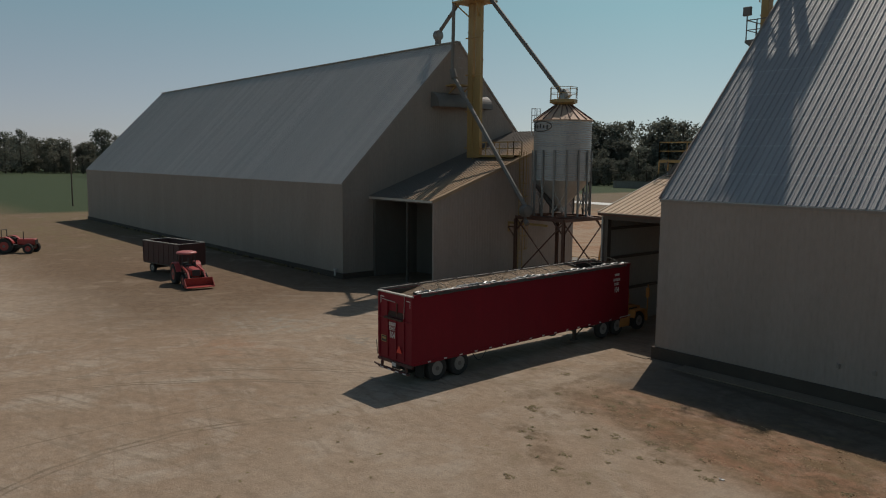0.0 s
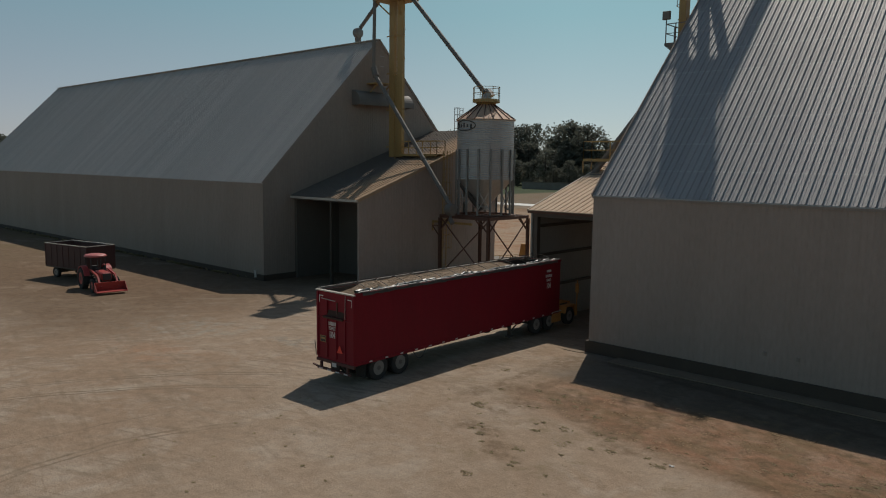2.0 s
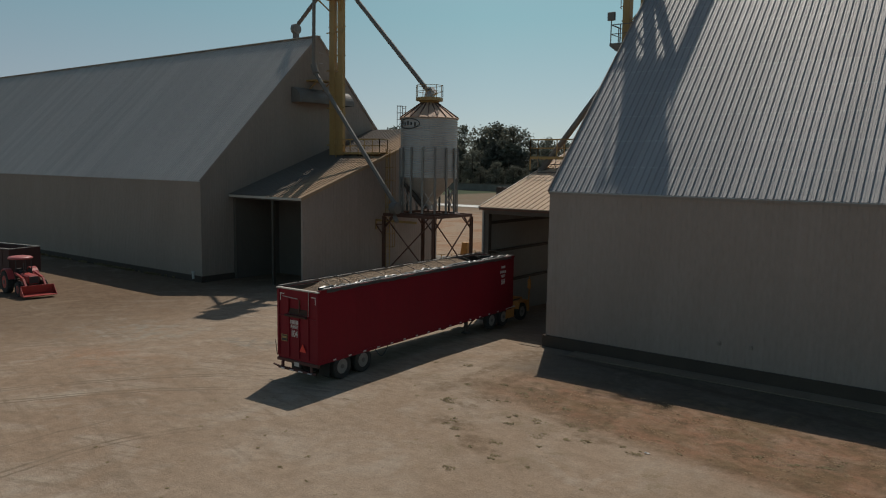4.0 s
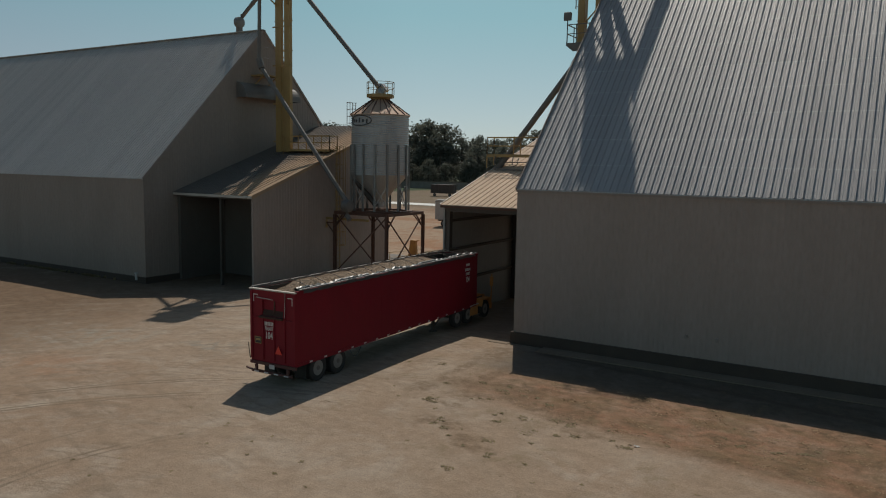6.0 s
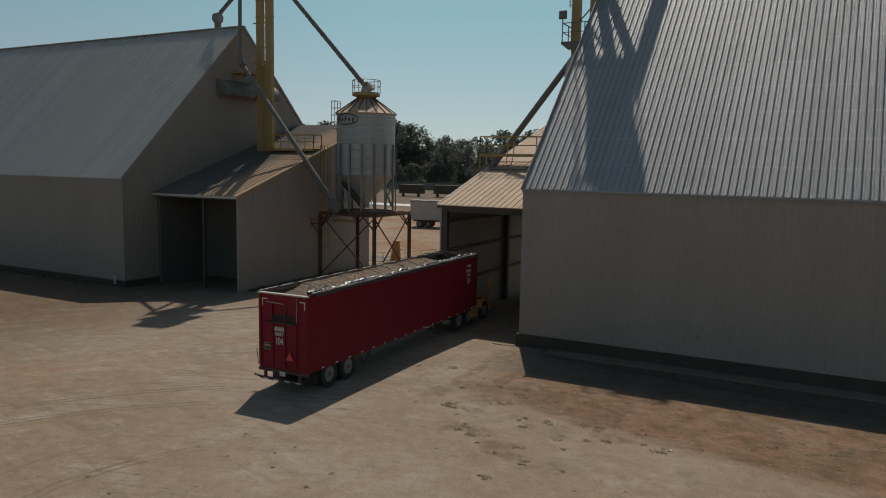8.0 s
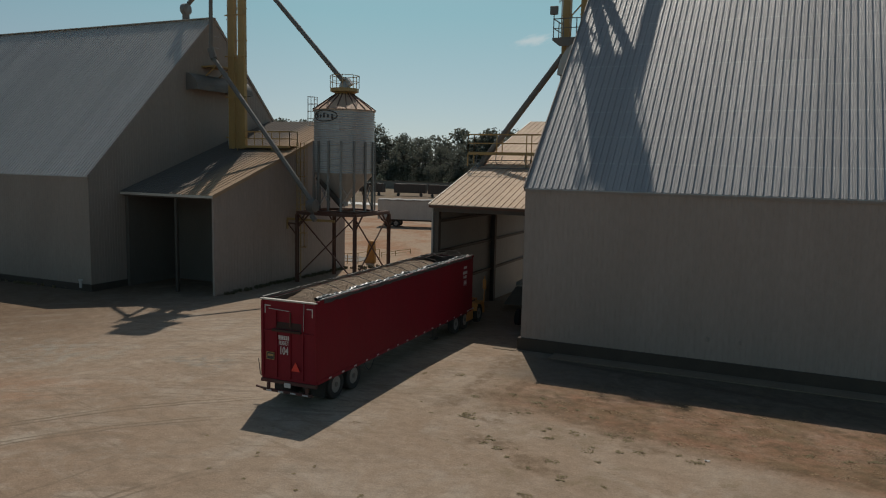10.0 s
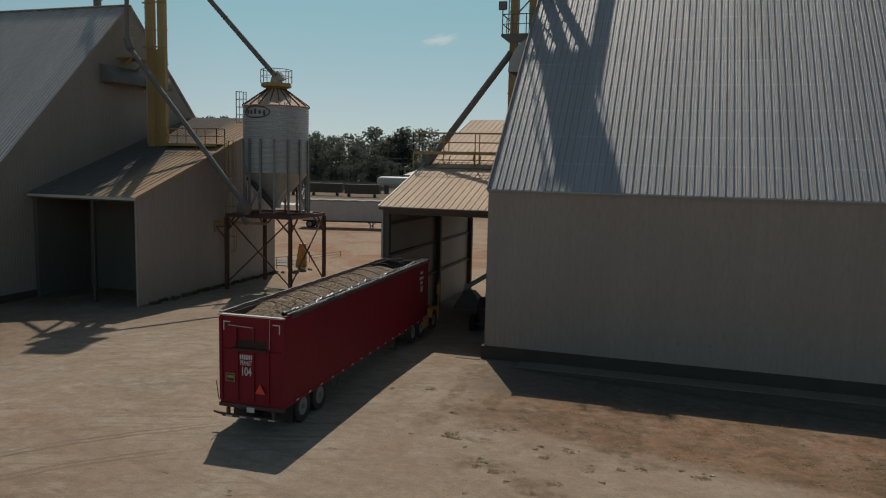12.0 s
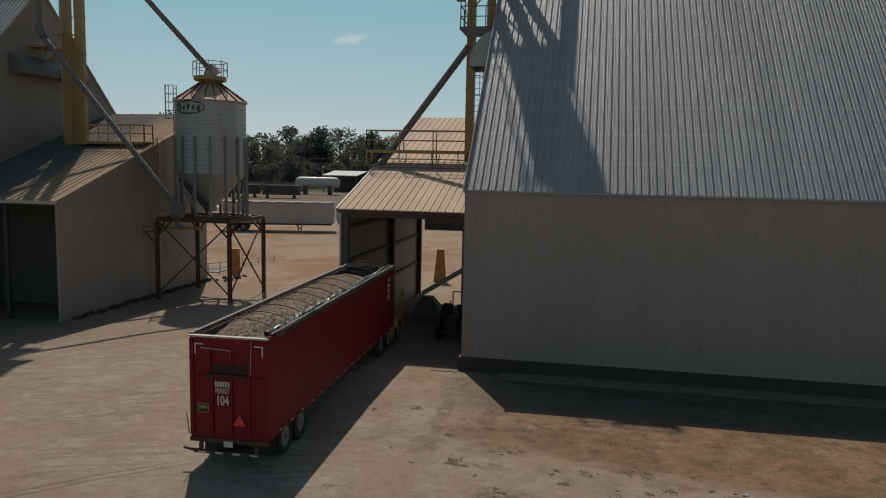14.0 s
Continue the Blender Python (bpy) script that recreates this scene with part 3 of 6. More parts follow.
def barn(x_gable, x_end, y0, eave, depth, rise, foot, label, columns_pitch, rows, facing, cladding, roofing):
    """A long steel barn with its ridge along x. facing: +1 if the gable at x_gable looks to +x, else -1."""
    base = ground_z(x_gable, y0)
    ob = thing("barn", Matrix.Translation((0, 0, 0)), label, "barn", "long steel barns")
    lo, hi = min(x_gable, x_end), max(x_gable, x_end)
    t = 0.18
    y1 = y0 + depth
    front = part("front_wall", box((lo, y0, foot), (hi, y0 + t, eave)), cladding, ob)
    part("back_wall", box((lo, y1 - t, foot), (hi, y1, eave)), cladding, ob)
    gable_line = [(y0 + t + 0.002, foot), (y1 - t - 0.002, foot), (y1 - t - 0.002, eave), (y0 + depth / 2, eave + rise - 0.15), (y0 + t + 0.002, eave)]
    g0 = part("gable_wall", prism(gable_line, "x", lo, lo + t), cladding, ob)
    g1 = part("gable_wall", prism(gable_line, "x", hi - t, hi), cladding, ob)
    near = g1 if facing > 0 else g0
    over = 0.035
    mid = y0 + depth / 2
    k = rise / (depth / 2)
    thick = 0.14
    front_roof = part("roof_slope", prism([(y0 - over, eave - over * k + 0.02), (mid, eave + rise), (mid, eave + rise - thick), (y0 - over, eave - over * k + 0.02 - thick)], "x", lo - over, hi + over), roofing, ob)
    part("roof_slope", prism([(mid + 0.003, eave + rise), (y1 + over, eave - over * k + 0.02), (y1 + over, eave - over * k + 0.02 - thick), (mid + 0.003, eave + rise - thick)], "x", lo - over, hi + over), roofing, ob)
    part("plinth", box((lo - 0.12, y0 - 0.12, base - 0.9), (hi + 0.12, y1 + 0.12, foot - 0.003)), M_CONC, ob, "dark concrete plinth")
    # trims
    cap = bmesh.new()
    add_beam(cap, (lo - over, mid, eave + rise + 0.05), (hi + over, mid, eave + rise + 0.05), 0.5, 0.06)
    part("ridge_cap", cap, M_TRIM, ob)
    gx = x_gable + facing * (over + 0.02)
    part("rake_trim", beams([((gx, y0 - over - 0.02, eave - over * k), (gx, mid, eave + rise + 0.02)), ((gx, mid, eave + rise + 0.02), (gx, y1 + over + 0.02, eave - over * k))], 0.05, 0.2), cladding, ob)
    part("eave_trim", box((lo - over, y0 - over - 0.05, eave - over * k - 0.13), (hi + over, y0 - over - 0.004, eave - over * k - 0.03)), M_WALLD, ob)
    SHEETS.append(("barn", ob, front, near, front_roof, lo, hi, x_gable, facing, y0, eave, depth, rise, foot, over, k, columns_pitch, rows, cladding, roofing))
    return ob


barn(-16.90, 46.0, 36.80, 7.50, 24.6, 12.4, 0.45, "grey steel barn with steep ribbed roof, front in shade", 0.914, 2, -1, M_WALL, M_ROOF)
barn(-49.02, -124.1, 39.78, 7.16, 24.9, 12.62, -0.28, "long grey steel barn with steep ribbed roof", 0.914, 1, 1, M_WALLD, M_ROOFD)


apron = thing("concrete_apron", Matrix.Translation((0, 0, 0)), "low stained concrete apron along a barn plinth", "apron")
for k in range(12):
    part("slab", box((-15.2 + 5.2 * k, 35.65, -0.6), (-10.005 + 5.2 * k, 36.66, -0.06 + 0.003 * (k % 2))), M_CONC3, apron)
sill = thing("door_slab", Matrix.Translation((0, 0, 0)), "pale worn concrete slab at a barn corner", "slab")
part("slab", box((-18.1, 36.25, -0.3), (-16.99, 36.62, -0.085)), M_CONC3, sill)
drain = thing("drain_pipe", Matrix.Translation((-49.5, 39.3, -0.35)), "short white drain pipe at a barn corner", "pipe")
part("riser", lathe([(0.09, -0.1), (0.09, 0.35), (0.13, 0.36), (0.13, 0.46)], 12), M_WHITE, drain)
for bx in (-8.6, -7.3):
    outlet = thing("wall_outlet", Matrix.Translation((bx, 36.77, 1.35)), "small outlet box on the barn cladding", "outlet box", "wall outlets")
    part("case", box((-0.07, -0.10, -0.09), (0.07, 0.0, 0.09), 0.015), M_WALL, outlet)
    part("lid", box((-0.055, -0.115, -0.075), (0.055, -0.103, 0.075)), M_WALLD, outlet)


# ---- fan hoods on the gables ----
def fan_hood(x, y, z, facing, w, d, h, material):
    ob = thing("fan_hood", Matrix.Translation((x, y, z)), "weathered sheet metal fan hood on a barn gable", "vent hood", "gable fan hoods")
    pts = [(0, 0)] + [(facing * d * math.sin(a), h * math.cos(a)) for a in np.linspace(0, math.pi / 2, 9)]
    bm = bmesh.new()
    ro = [[bm.verts.new((px, yy, pz)) for px, pz in pts[1:]] for yy in (-w / 2, w / 2)]
    ri = [[bm.verts.new((px * 0.97, yy * 0.98, pz * 0.97)) for px, pz in pts[1:]] for yy in (-w / 2, w / 2)]
    for rr in (ro, ri):
        for i in range(8):
            bm.faces.new((rr[0][i], rr[1][i], rr[1][i + 1], rr[0][i + 1]))
    for side in (0, 1):
        for rr in (ro, ri):
            c = bm.verts.new((0, (-w / 2 if side == 0 else w / 2) * (1 if rr is ro else 0.98), 0))
            bm.faces.new([c] + rr[side])
    bmesh.ops.recalc_face_normals(bm, faces=bm.faces[:])
    part("cowl", bm, material, ob)
    part("louvre_frame", box((-0.05 if facing < 0 else 0.0, -w / 2, -0.12), (0.05 if facing > 0 else 0.0, w / 2, -0.004)), M_DARKSTEEL, ob)
    return ob


fan_hood(-49.10, 51.3, 13.85, 1, 4.5, 1.25, 1.3, M_HOOD)
fan_hood(-49.10, 54.6, 13.85, 1, 2.0, 1.25, 1.3, M_PIPE)
fan_hood(-16.95, 47.7, 13.75, -1, 2.6, 1.5, 1.9, M_GALV)


vent = thing("gable_panel", Matrix.Translation((-49.06, 52.55, 17.95)), "small pale patch panel high on a gable", "panel")
part("sheet", box((0, -0.26, -0.48), (0.03, 0.26, 0.48)), M_TRIM, vent)
for z in (-0.47, 0.43):
    part("cleat", box((0.033, -0.27, z), (0.055, 0.27, z + 0.04)), M_GALV, vent)
shelf = thing("spout_bracket", Matrix.Translation((-49.06, 51.6, 15.75)), "yellow steel bracket shelf under a spout elbow", "bracket")
part("deck", box((0, -0.85, 0.0), (1.5, 1.0, 0.12)), M_YELLOW, shelf)
for y in (-0.7, 0.85):
    part("strut", beam((0.03, y, -0.9), (1.3, y, -0.02), 0.08), M_YELLOW, shelf)


# ---- drive-through sheds on the gable ends ----
def shed_left():
    x0, x1, y0, y1, z0, z1 = -48.95, -40.72, 42.65, 59.0, 6.12, 11.80
    k = (z1 - z0) / (y1 - y0)
    ob = thing("lean_to_shed", Matrix.Translation((0, 0, 0)), "tan steel lean-to with open dark drive-in bay", "shed", "drive-in sheds")
    b = -1.2
    out = [(y0, b), (y1, b), (y1, z1), (y0, z0)]
    side = part("side_wall", prism(out, "x", x1 - 0.14, x1), M_WALL, ob)
    part("back_wall", box((x0, y1 - 0.14, b), (x1 - 0.143, y1 - 0.003, z1 - 0.1)), M_WALL, ob)
    # added dark sheet: bay shade put into its colour
    part("inner_lining", box((x0, y0 + 0.14, b), (x0 + 0.30, y0 + 4.597, z0 - 0.10)), M_DIM, ob, "dark sheet added along the barn side to carry bay shade")
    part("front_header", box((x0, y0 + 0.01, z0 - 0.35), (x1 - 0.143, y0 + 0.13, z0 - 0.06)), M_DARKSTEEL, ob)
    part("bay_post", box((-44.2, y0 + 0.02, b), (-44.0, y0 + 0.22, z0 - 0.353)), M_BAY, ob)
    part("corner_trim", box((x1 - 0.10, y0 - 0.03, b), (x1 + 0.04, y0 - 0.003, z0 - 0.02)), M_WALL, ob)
    # added cross sheet, toned dim in place of the bay's depth and shade
    part("partition", box((x0, y0 + 4.6, b), (x1 - 0.143, y0 + 4.7, 7.4)), M_DIM, ob, "dim sheet added inside the bay to stand for its shade")
    ov = 0.25
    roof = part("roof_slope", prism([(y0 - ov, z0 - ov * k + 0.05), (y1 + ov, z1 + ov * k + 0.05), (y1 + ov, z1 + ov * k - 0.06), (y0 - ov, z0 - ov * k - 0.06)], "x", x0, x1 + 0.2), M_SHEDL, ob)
    part("eave_trim", box((x0, y0 - ov - 0.05, z0 - ov * k - 0.14), (x1 + 0.2, y0 - ov - 0.004, z0 - ov * k + 0.03)), M_TRIM, ob)
    part("rake_trim", beam((x1 + 0.23, y0 - ov, z0 - ov * k - 0.02), (x1 + 0.23, y1 + ov, z1 + ov * k - 0.02), 0.05, 0.24), M_SHEDL, ob)
    SHEETS.append(("shed", ob, side, roof, x0, x1, y0, y1, z0, z1, k, ov, b, M_SHEDL))
    return ob


def shed_right():
    x0, x1, y0, y1, z0, z1 = -23.95, -17.12, 41.5, 58.6, 6.28, 11.70
    k = (z1 - z0) / (y1 - y0)
    ob = thing("open_shed", Matrix.Translation((0, 0, 0)), "open drive-through steel shed with dusty tan roof", "shed", "drive-in sheds")
    b = -1.2
    side = part("side_wall", prism([(y0, b), (y1, b), (y1, z1), (y0, z0)], "x", x0, x0 + 0.10), M_LINER, ob)
    for z in (1.5, 3.45, 5.2):
        part("girt", box((x0 + 0.103, y0 + 0.1, z), (x0 + 0.24, y1 - 0.1, z + 0.16)), M_DARKSTEEL, ob)
    for y in (y0 + 0.25, 50.7, y1 - 0.35):
        part("column", box((x0 + 0.11, y - 0.16, b), (x0 + 0.40, y + 0.16, z0 + (y - y0) * k - 0.15)), M_DARKSTEEL, ob)
    part("front_header", box((x0 + 0.103, y0 + 0.02, z0 - 0.42), (x1, y0 + 0.18, z0 - 0.08)), M_DARKSTEEL, ob)
    part("back_header", box((x0 + 0.103, y1 - 0.16, 5.2), (x1, y1 - 0.02, z1 - 0.1)), M_WALL, ob)
    part("back_post", box((x1 - 0.2, y1 - 0.35, b), (x1, y1 - 0.163, 5.2)), M_DARKSTEEL, ob)
    ov = 0.25
    roof = part("roof_slope", prism([(y0 - ov, z0 - ov * k + 0.05), (y1 + ov, z1 + ov * k + 0.05), (y1 + ov, z1 + ov * k - 0.06), (y0 - ov, z0 - ov * k - 0.06)], "x", x0 - 0.04, x1), M_SHED, ob)
    part("eave_trim", box((x0 - 0.04, y0 - ov - 0.05, z0 - ov * k - 0.12), (x1, y0 - ov - 0.004, z0 - ov * k + 0.02)), M_RUST, ob)
    part("rake_trim", beam((x0 - 0.07, y0 - ov, z0 - ov * k - 0.02), (x0 - 0.07, y1 + ov, z1 + ov * k - 0.02), 0.05, 0.24), M_TRIM, ob)
    SHEETS.append(("shed", ob, side, roof, x0 - 0.04, x1, y0, y1, z0, z1, k, ov, b, M_SHED))
    return ob


shed_left()
shed_right()


# ---- hopper bin on its stand ----
def rail_loop(ob, pts, z, h, w, material, post_every=True, mid=True):
    """A guard rail along a row of (x, y) points: each post and rail its own part."""
    for (xa, ya), (xb, yb) in zip(pts, pts[1:]):
        part("rail", beam((xa, ya, z + h), (xb, yb, z + h), w), material, ob)
        if mid:
            part("rail", beam((xa, ya, z + h / 2), (xb, yb, z + h / 2), w * 0.8), material, ob)
    for x, y in pts:
        part("post", beam((x, y, z), (x, y, z + h), w), material, ob)


def hopper_bin(cx, cy):
    z_deck = 4.72
    base = ground_z(cx, cy)
    st = thing("bin_stand", Matrix.Translation((cx, cy, 0)), "rust-brown braced steel stand under a hopper bin", "stand")
    s = 2.55
    corners = [(-s, -s), (s, -s), (s, s), (-s, s)]
    for x, y in corners:
        leg = bmesh.new()
        add_box(leg, (x - 0.11, y - 0.11, base - 0.2), (x + 0.11, y - 0.085, z_deck - 0.25))
        add_box(leg, (x - 0.11, y + 0.085, base - 0.2), (x + 0.11, y + 0.11, z_deck - 0.25))
        add_box(leg, (x - 0.02, y - 0.084, base - 0.2), (x + 0.02, y + 0.084, z_deck - 0.25))
        part("leg", leg, M_RUST, st)
    for (xa, ya), (xb, yb) in zip(corners, corners[1:] + corners[:1]):
        part("edge_beam", beam((xa, ya, z_deck - 0.12), (xb, yb, z_deck - 0.12), 0.16, 0.24), M_RUST, st)
        if xa < 0 < xb or ya < 0 < yb:  # crossed bars on two faces only
            part("brace", beam((xa * 0.99, ya * 0.99, base + 0.5), (xb * 0.99, yb * 0.99, z_deck - 0.3), 0.08), M_RUST, st)
            part("brace", beam((xb * 0.97, yb * 0.97, base + 0.5), (xa * 0.97, ya * 0.97, z_deck - 0.3), 0.08), M_RUST, st)
        mx, my = (xa + xb) / 2, (ya + yb) / 2
        for ex, ey in ((xa, ya), (xb, yb)):
            part("knee_brace", beam((ex, ey, z_deck - 1.3), (ex + (mx - ex) * 0.42, ey + (my - ey) * 0.42, z_deck - 0.2), 0.09), M_RUST, st)
    part("side_bracket", beam((-s - 0.11, -s, z_deck - 0.95), (-s - 0.85, -s, z_deck - 0.95), 0.08), M_RUST, st)
    part("side_bracket", beam((-s - 0.11, -s, z_deck - 1.75), (-s - 0.82, -s, z_deck - 1.0), 0.07), M_RUST, st)
    for y in (-1.3, 0.0, 1.3):
        part("deck_beam", box((-s, y - 0.08, z_deck - 0.22), (s, y + 0.08, z_deck - 0.005)), M_RUST, st)
    part("deck_ring", lathe([(2.62, z_deck - 0.003), (2.62, z_deck + 0.09), (2.1, z_deck + 0.09), (2.1, z_deck - 0.003)], 40, cap=False), M_RUST, st)

    ob = thing("hopper_bin", Matrix.Translation((cx, cy, 0)), "round corrugated steel hopper bin with dusty cone roof", "grain bin")
    r, zb, zt = 2.29, 7.62, 12.33
    n_ring = 5
    for k in range(n_ring):
        a, b = zb + (zt - zb) * k / n_ring, zb + (zt - zb) * (k + 1) / n_ring
        prof = [(r + 0.022 * math.sin((z - zb) / 0.17 * 2 * math.pi), z) for z in np.linspace(a, b, 34)]
        part("wall_ring", lathe(prof, 72, cap=False), M_SILO, ob, smooth=True)
    part("hopper", lathe([(r - 0.01, zb), (0.32, 5.45), (0.32, 5.1), (0.25, 5.1)], 40), M_SILO, ob, "steel hopper cone with a dusty face")
    part("discharge_chute", beam((-1.5, -1.35, 7.3), (0.35, -0.9, 5.15), 0.42, 0.42, 12), M_DARKSTEEL, ob, "dark sloping chute under the hopper")
    posts = 15
    for k in range(posts):
        a = 2 * math.pi * (k + 0.35) / posts
        u, t = Vector((math.cos(a), math.sin(a), 0)), Vector((-math.sin(a), math.cos(a), 0))
        ch = bmesh.new()
        m = axes(u * (r + 0.02), t, Vector((0, 0, 1)), u)
        for lo, hi in (((-0.075, z_deck + 0.09, 0.0), (-0.06, 10.0, 0.09)), ((0.06, z_deck + 0.09, 0.0), (0.075, 10.0, 0.09)), ((-0.075, z_deck + 0.09, 0.091), (0.075, 10.0, 0.106))):
            add_box(ch, lo, hi, m=m)
        part("stiffener_post", ch, M_POST, ob)
        a2 = 2 * math.pi * (k + 1.35) / posts
        p0 = Vector((math.cos(a), math.sin(a), 0)) * (r - 0.05)
        p1 = Vector((math.cos(a2), math.sin(a2), 0)) * (r - 0.05)
        if k % 2 == 0:
            part("cross_brace", beam(p0 + Vector((0, 0, z_deck + 0.5)), p1 + Vector((0, 0, zb - 0.9)), 0.06), M_GALV, ob)
            part("cross_brace", beam(p1 * 0.98 + Vector((0, 0, z_deck + 0.5)), p0 * 0.98 + Vector((0, 0, zb - 0.9)), 0.06), M_GALV, ob)
    part("roof_cone", lathe([(r + 0.10, zt - 0.02), (r + 0.10, zt + 0.03), (0.62, zt + 1.28), (0.55, zt + 1.35)], 48), M_SILOROOF, ob, "dust-brown cone roof")
    for k in range(20):
        a = 2 * math.pi * k / 20
        part("roof_rib", beam((2.40 * math.cos(a), 2.40 * math.sin(a), zt + 0.06), (0.62 * math.cos(a), 0.62 * math.sin(a), zt + 1.32), 0.05, 0.07), M_RUST, ob)
    zp = zt + 1.62
    part("top_deck", lathe([(0.62, zp - 0.42), (0.85, zp - 0.26), (1.1, zp - 0.2), (1.1, zp + 0.06), (0.3, zp + 0.06)], 8), M_YELLOW, ob, "yellow walkway deck on the bin roof")
    oct_pts = [(1.1 * math.cos(2 * math.pi * (k + 0.5) / 8), 1.1 * math.sin(2 * math.pi * (k + 0.5) / 8)) for k in range(9)]
    rail_loop(ob, oct_pts, zp + 0.06, 0.95, 0.04, M_YELLOW)
    part("inlet_box", lathe([(0.42, zp + 0.06), (0.42, zp + 0.25), (0.25, zp + 0.75), (0.22, zp + 0.85)], 16), M_GALV, ob)
    part("inlet_chute", prism([(-0.05, zp + 0.85), (0.25, zp + 0.9), (0.72, zp + 0.38), (0.35, zp + 0.2), (-0.05, zp + 0.3)], "y", -0.22, 0.22), M_GALV, ob)
    # caged ladder on the far-left side
    a = math.radians(184)
    u, t = Vector((math.cos(a), math.sin(a), 0)), Vector((-math.sin(a), math.cos(a), 0))
    for sgn in (-0.22, 0.22):
        part("ladder_stile", beam(u * (r + 0.22) + t * sgn + Vector((0, 0, z_deck + 0.1)), u * (r + 0.22) + t * sgn + Vector((0, 0, zt + 1.1)), 0.045), M_GALV, ob)
    for z in np.arange(z_deck + 0.4, zt + 1.0, 0.3):
        part("ladder_rung", beam(u * (r + 0.22) + t * -0.22 + Vector((0, 0, z)), u * (r + 0.22) + t * 0.22 + Vector((0, 0, z)), 0.03), M_GALV, ob)
    for b in (0.9, 1.57, 2.24):
        q = u * (r + 0.22 + 0.7 * math.sin(b)) + t * (0.34 * math.cos(b))
        part("cage_bar", beam(q + Vector((0, 0, zt - 1.1)), q + Vector((0, 0, zt + 1.15)), 0.035), M_GALV, ob)
    for z in np.arange(zt - 1.1, zt + 1.2, 0.55):
        hoop = [u * (r + 0.22 + 0.7 * math.sin(b)) + t * (0.34 * math.cos(b)) + Vector((0, 0, z)) for b in np.linspace(0, math.pi, 8)]
        part("cage_hoop", tube(hoop, 0.035), M_GALV, ob)
    # maker's oval mark, as a plain shape with bars
    am = math.radians(262)
    def on_wall(s_, z, out=0.025):
        b = am + s_ / r
        return Vector(((r + out) * math.cos(b), (r + out) * math.sin(b), z))
    zc = 11.85
    ring = [on_wall(1.08 * math.cos(b), zc + 0.40 * math.sin(b)) for b in np.linspace(0, 2 * math.pi, 33)]
    mark = part("maker_mark", tube(ring, 0.07), M_BLACK, ob, "dark oval maker's mark with bars")
    for k, (h0, h1) in enumerate(((-0.14, 0.16), (-0.14, 0.10), (-0.14, 0.20), (-0.14, 0.10), (-0.24, 0.10))):
        x = -0.70 + 0.35 * k
        part("bar", beam(on_wall(x, zc + h0, 0.028), on_wall(x, zc + h1, 0.028), 0.13, 0.03), M_BLACK, mark)
    return ob


yb = thing("yellow_beam", Matrix.Translation((0, 0, 0)), "yellow steel beam bracing the shed wall to the stand", "beam")
part("run", box((-40.75, 50.68, 3.98), (-36.4, 50.80, 4.16)), M_YELLOW, yb)
part("hanger", box((-40.75, 50.66, 3.3), (-40.63, 50.82, 3.977)), M_YELLOW, yb)
BIN = (-36.95, 52.9)
hopper_bin(*BIN)


# ---- bucket elevators, spouts and catwalks ----
def pipe(name, a, b, d, material, label, category, flange=True, cat_group=""):
    ob = thing(name, Matrix.Translation((0, 0, 0)), label, category, cat_group)
    part("tube", beam(a, b, d, d, 16), material, ob, smooth=False)
    a, b = Vector(a), Vector(b)
    if flange:
        n = max(2, int((b - a).length / 4.5))
        for k in range(n + 1):
            p = a.lerp(b, k / n)
            dv = (b - a).normalized() * 0.04
            part("flange", beam(p - dv, p + dv, d * 1.10, d * 1.10, 16), material, ob)
    return ob


def ladder(name, p, along, z0, z1, material, label, cage=True, out=Vector((0, -1, 0))):
    ob = thing(name, Matrix.Translation((0, 0, 0)), label, "ladder", "caged ladders")
    p, along = Vector(p), Vector(along)
    for sgn in (-0.24, 0.24):
        q = p + along * sgn
        part("stile", beam((q.x, q.y, z0), (q.x, q.y, z1), 0.06), material, ob)
    for z in np.arange(z0 + 0.3, z1, 0.32):
        a, b = p - along * 0.24, p + along * 0.24
        part("rung", beam((a.x, a.y, z), (b.x, b.y, z), 0.035), material, ob)
    if cage:
        for z in np.arange(z0 + 2.4, z1 + 0.1, 1.1):
            hoop = [p + along * (0.36 * math.cos(b)) + out * (0.72 * math.sin(b)) + Vector((0, 0, z)) for b in np.linspace(0, math.pi, 8)]
            part("cage_hoop", tube(hoop, 0.045), material, ob)
        for b in np.linspace(0.35, math.pi - 0.35, 4):
            q = p + along * (0.36 * math.cos(b)) + out * (0.72 * math.sin(b))
            part("cage_bar", beam((q.x, q.y, z0 + 2.4), (q.x, q.y, z1), 0.03), material, ob)
    return ob


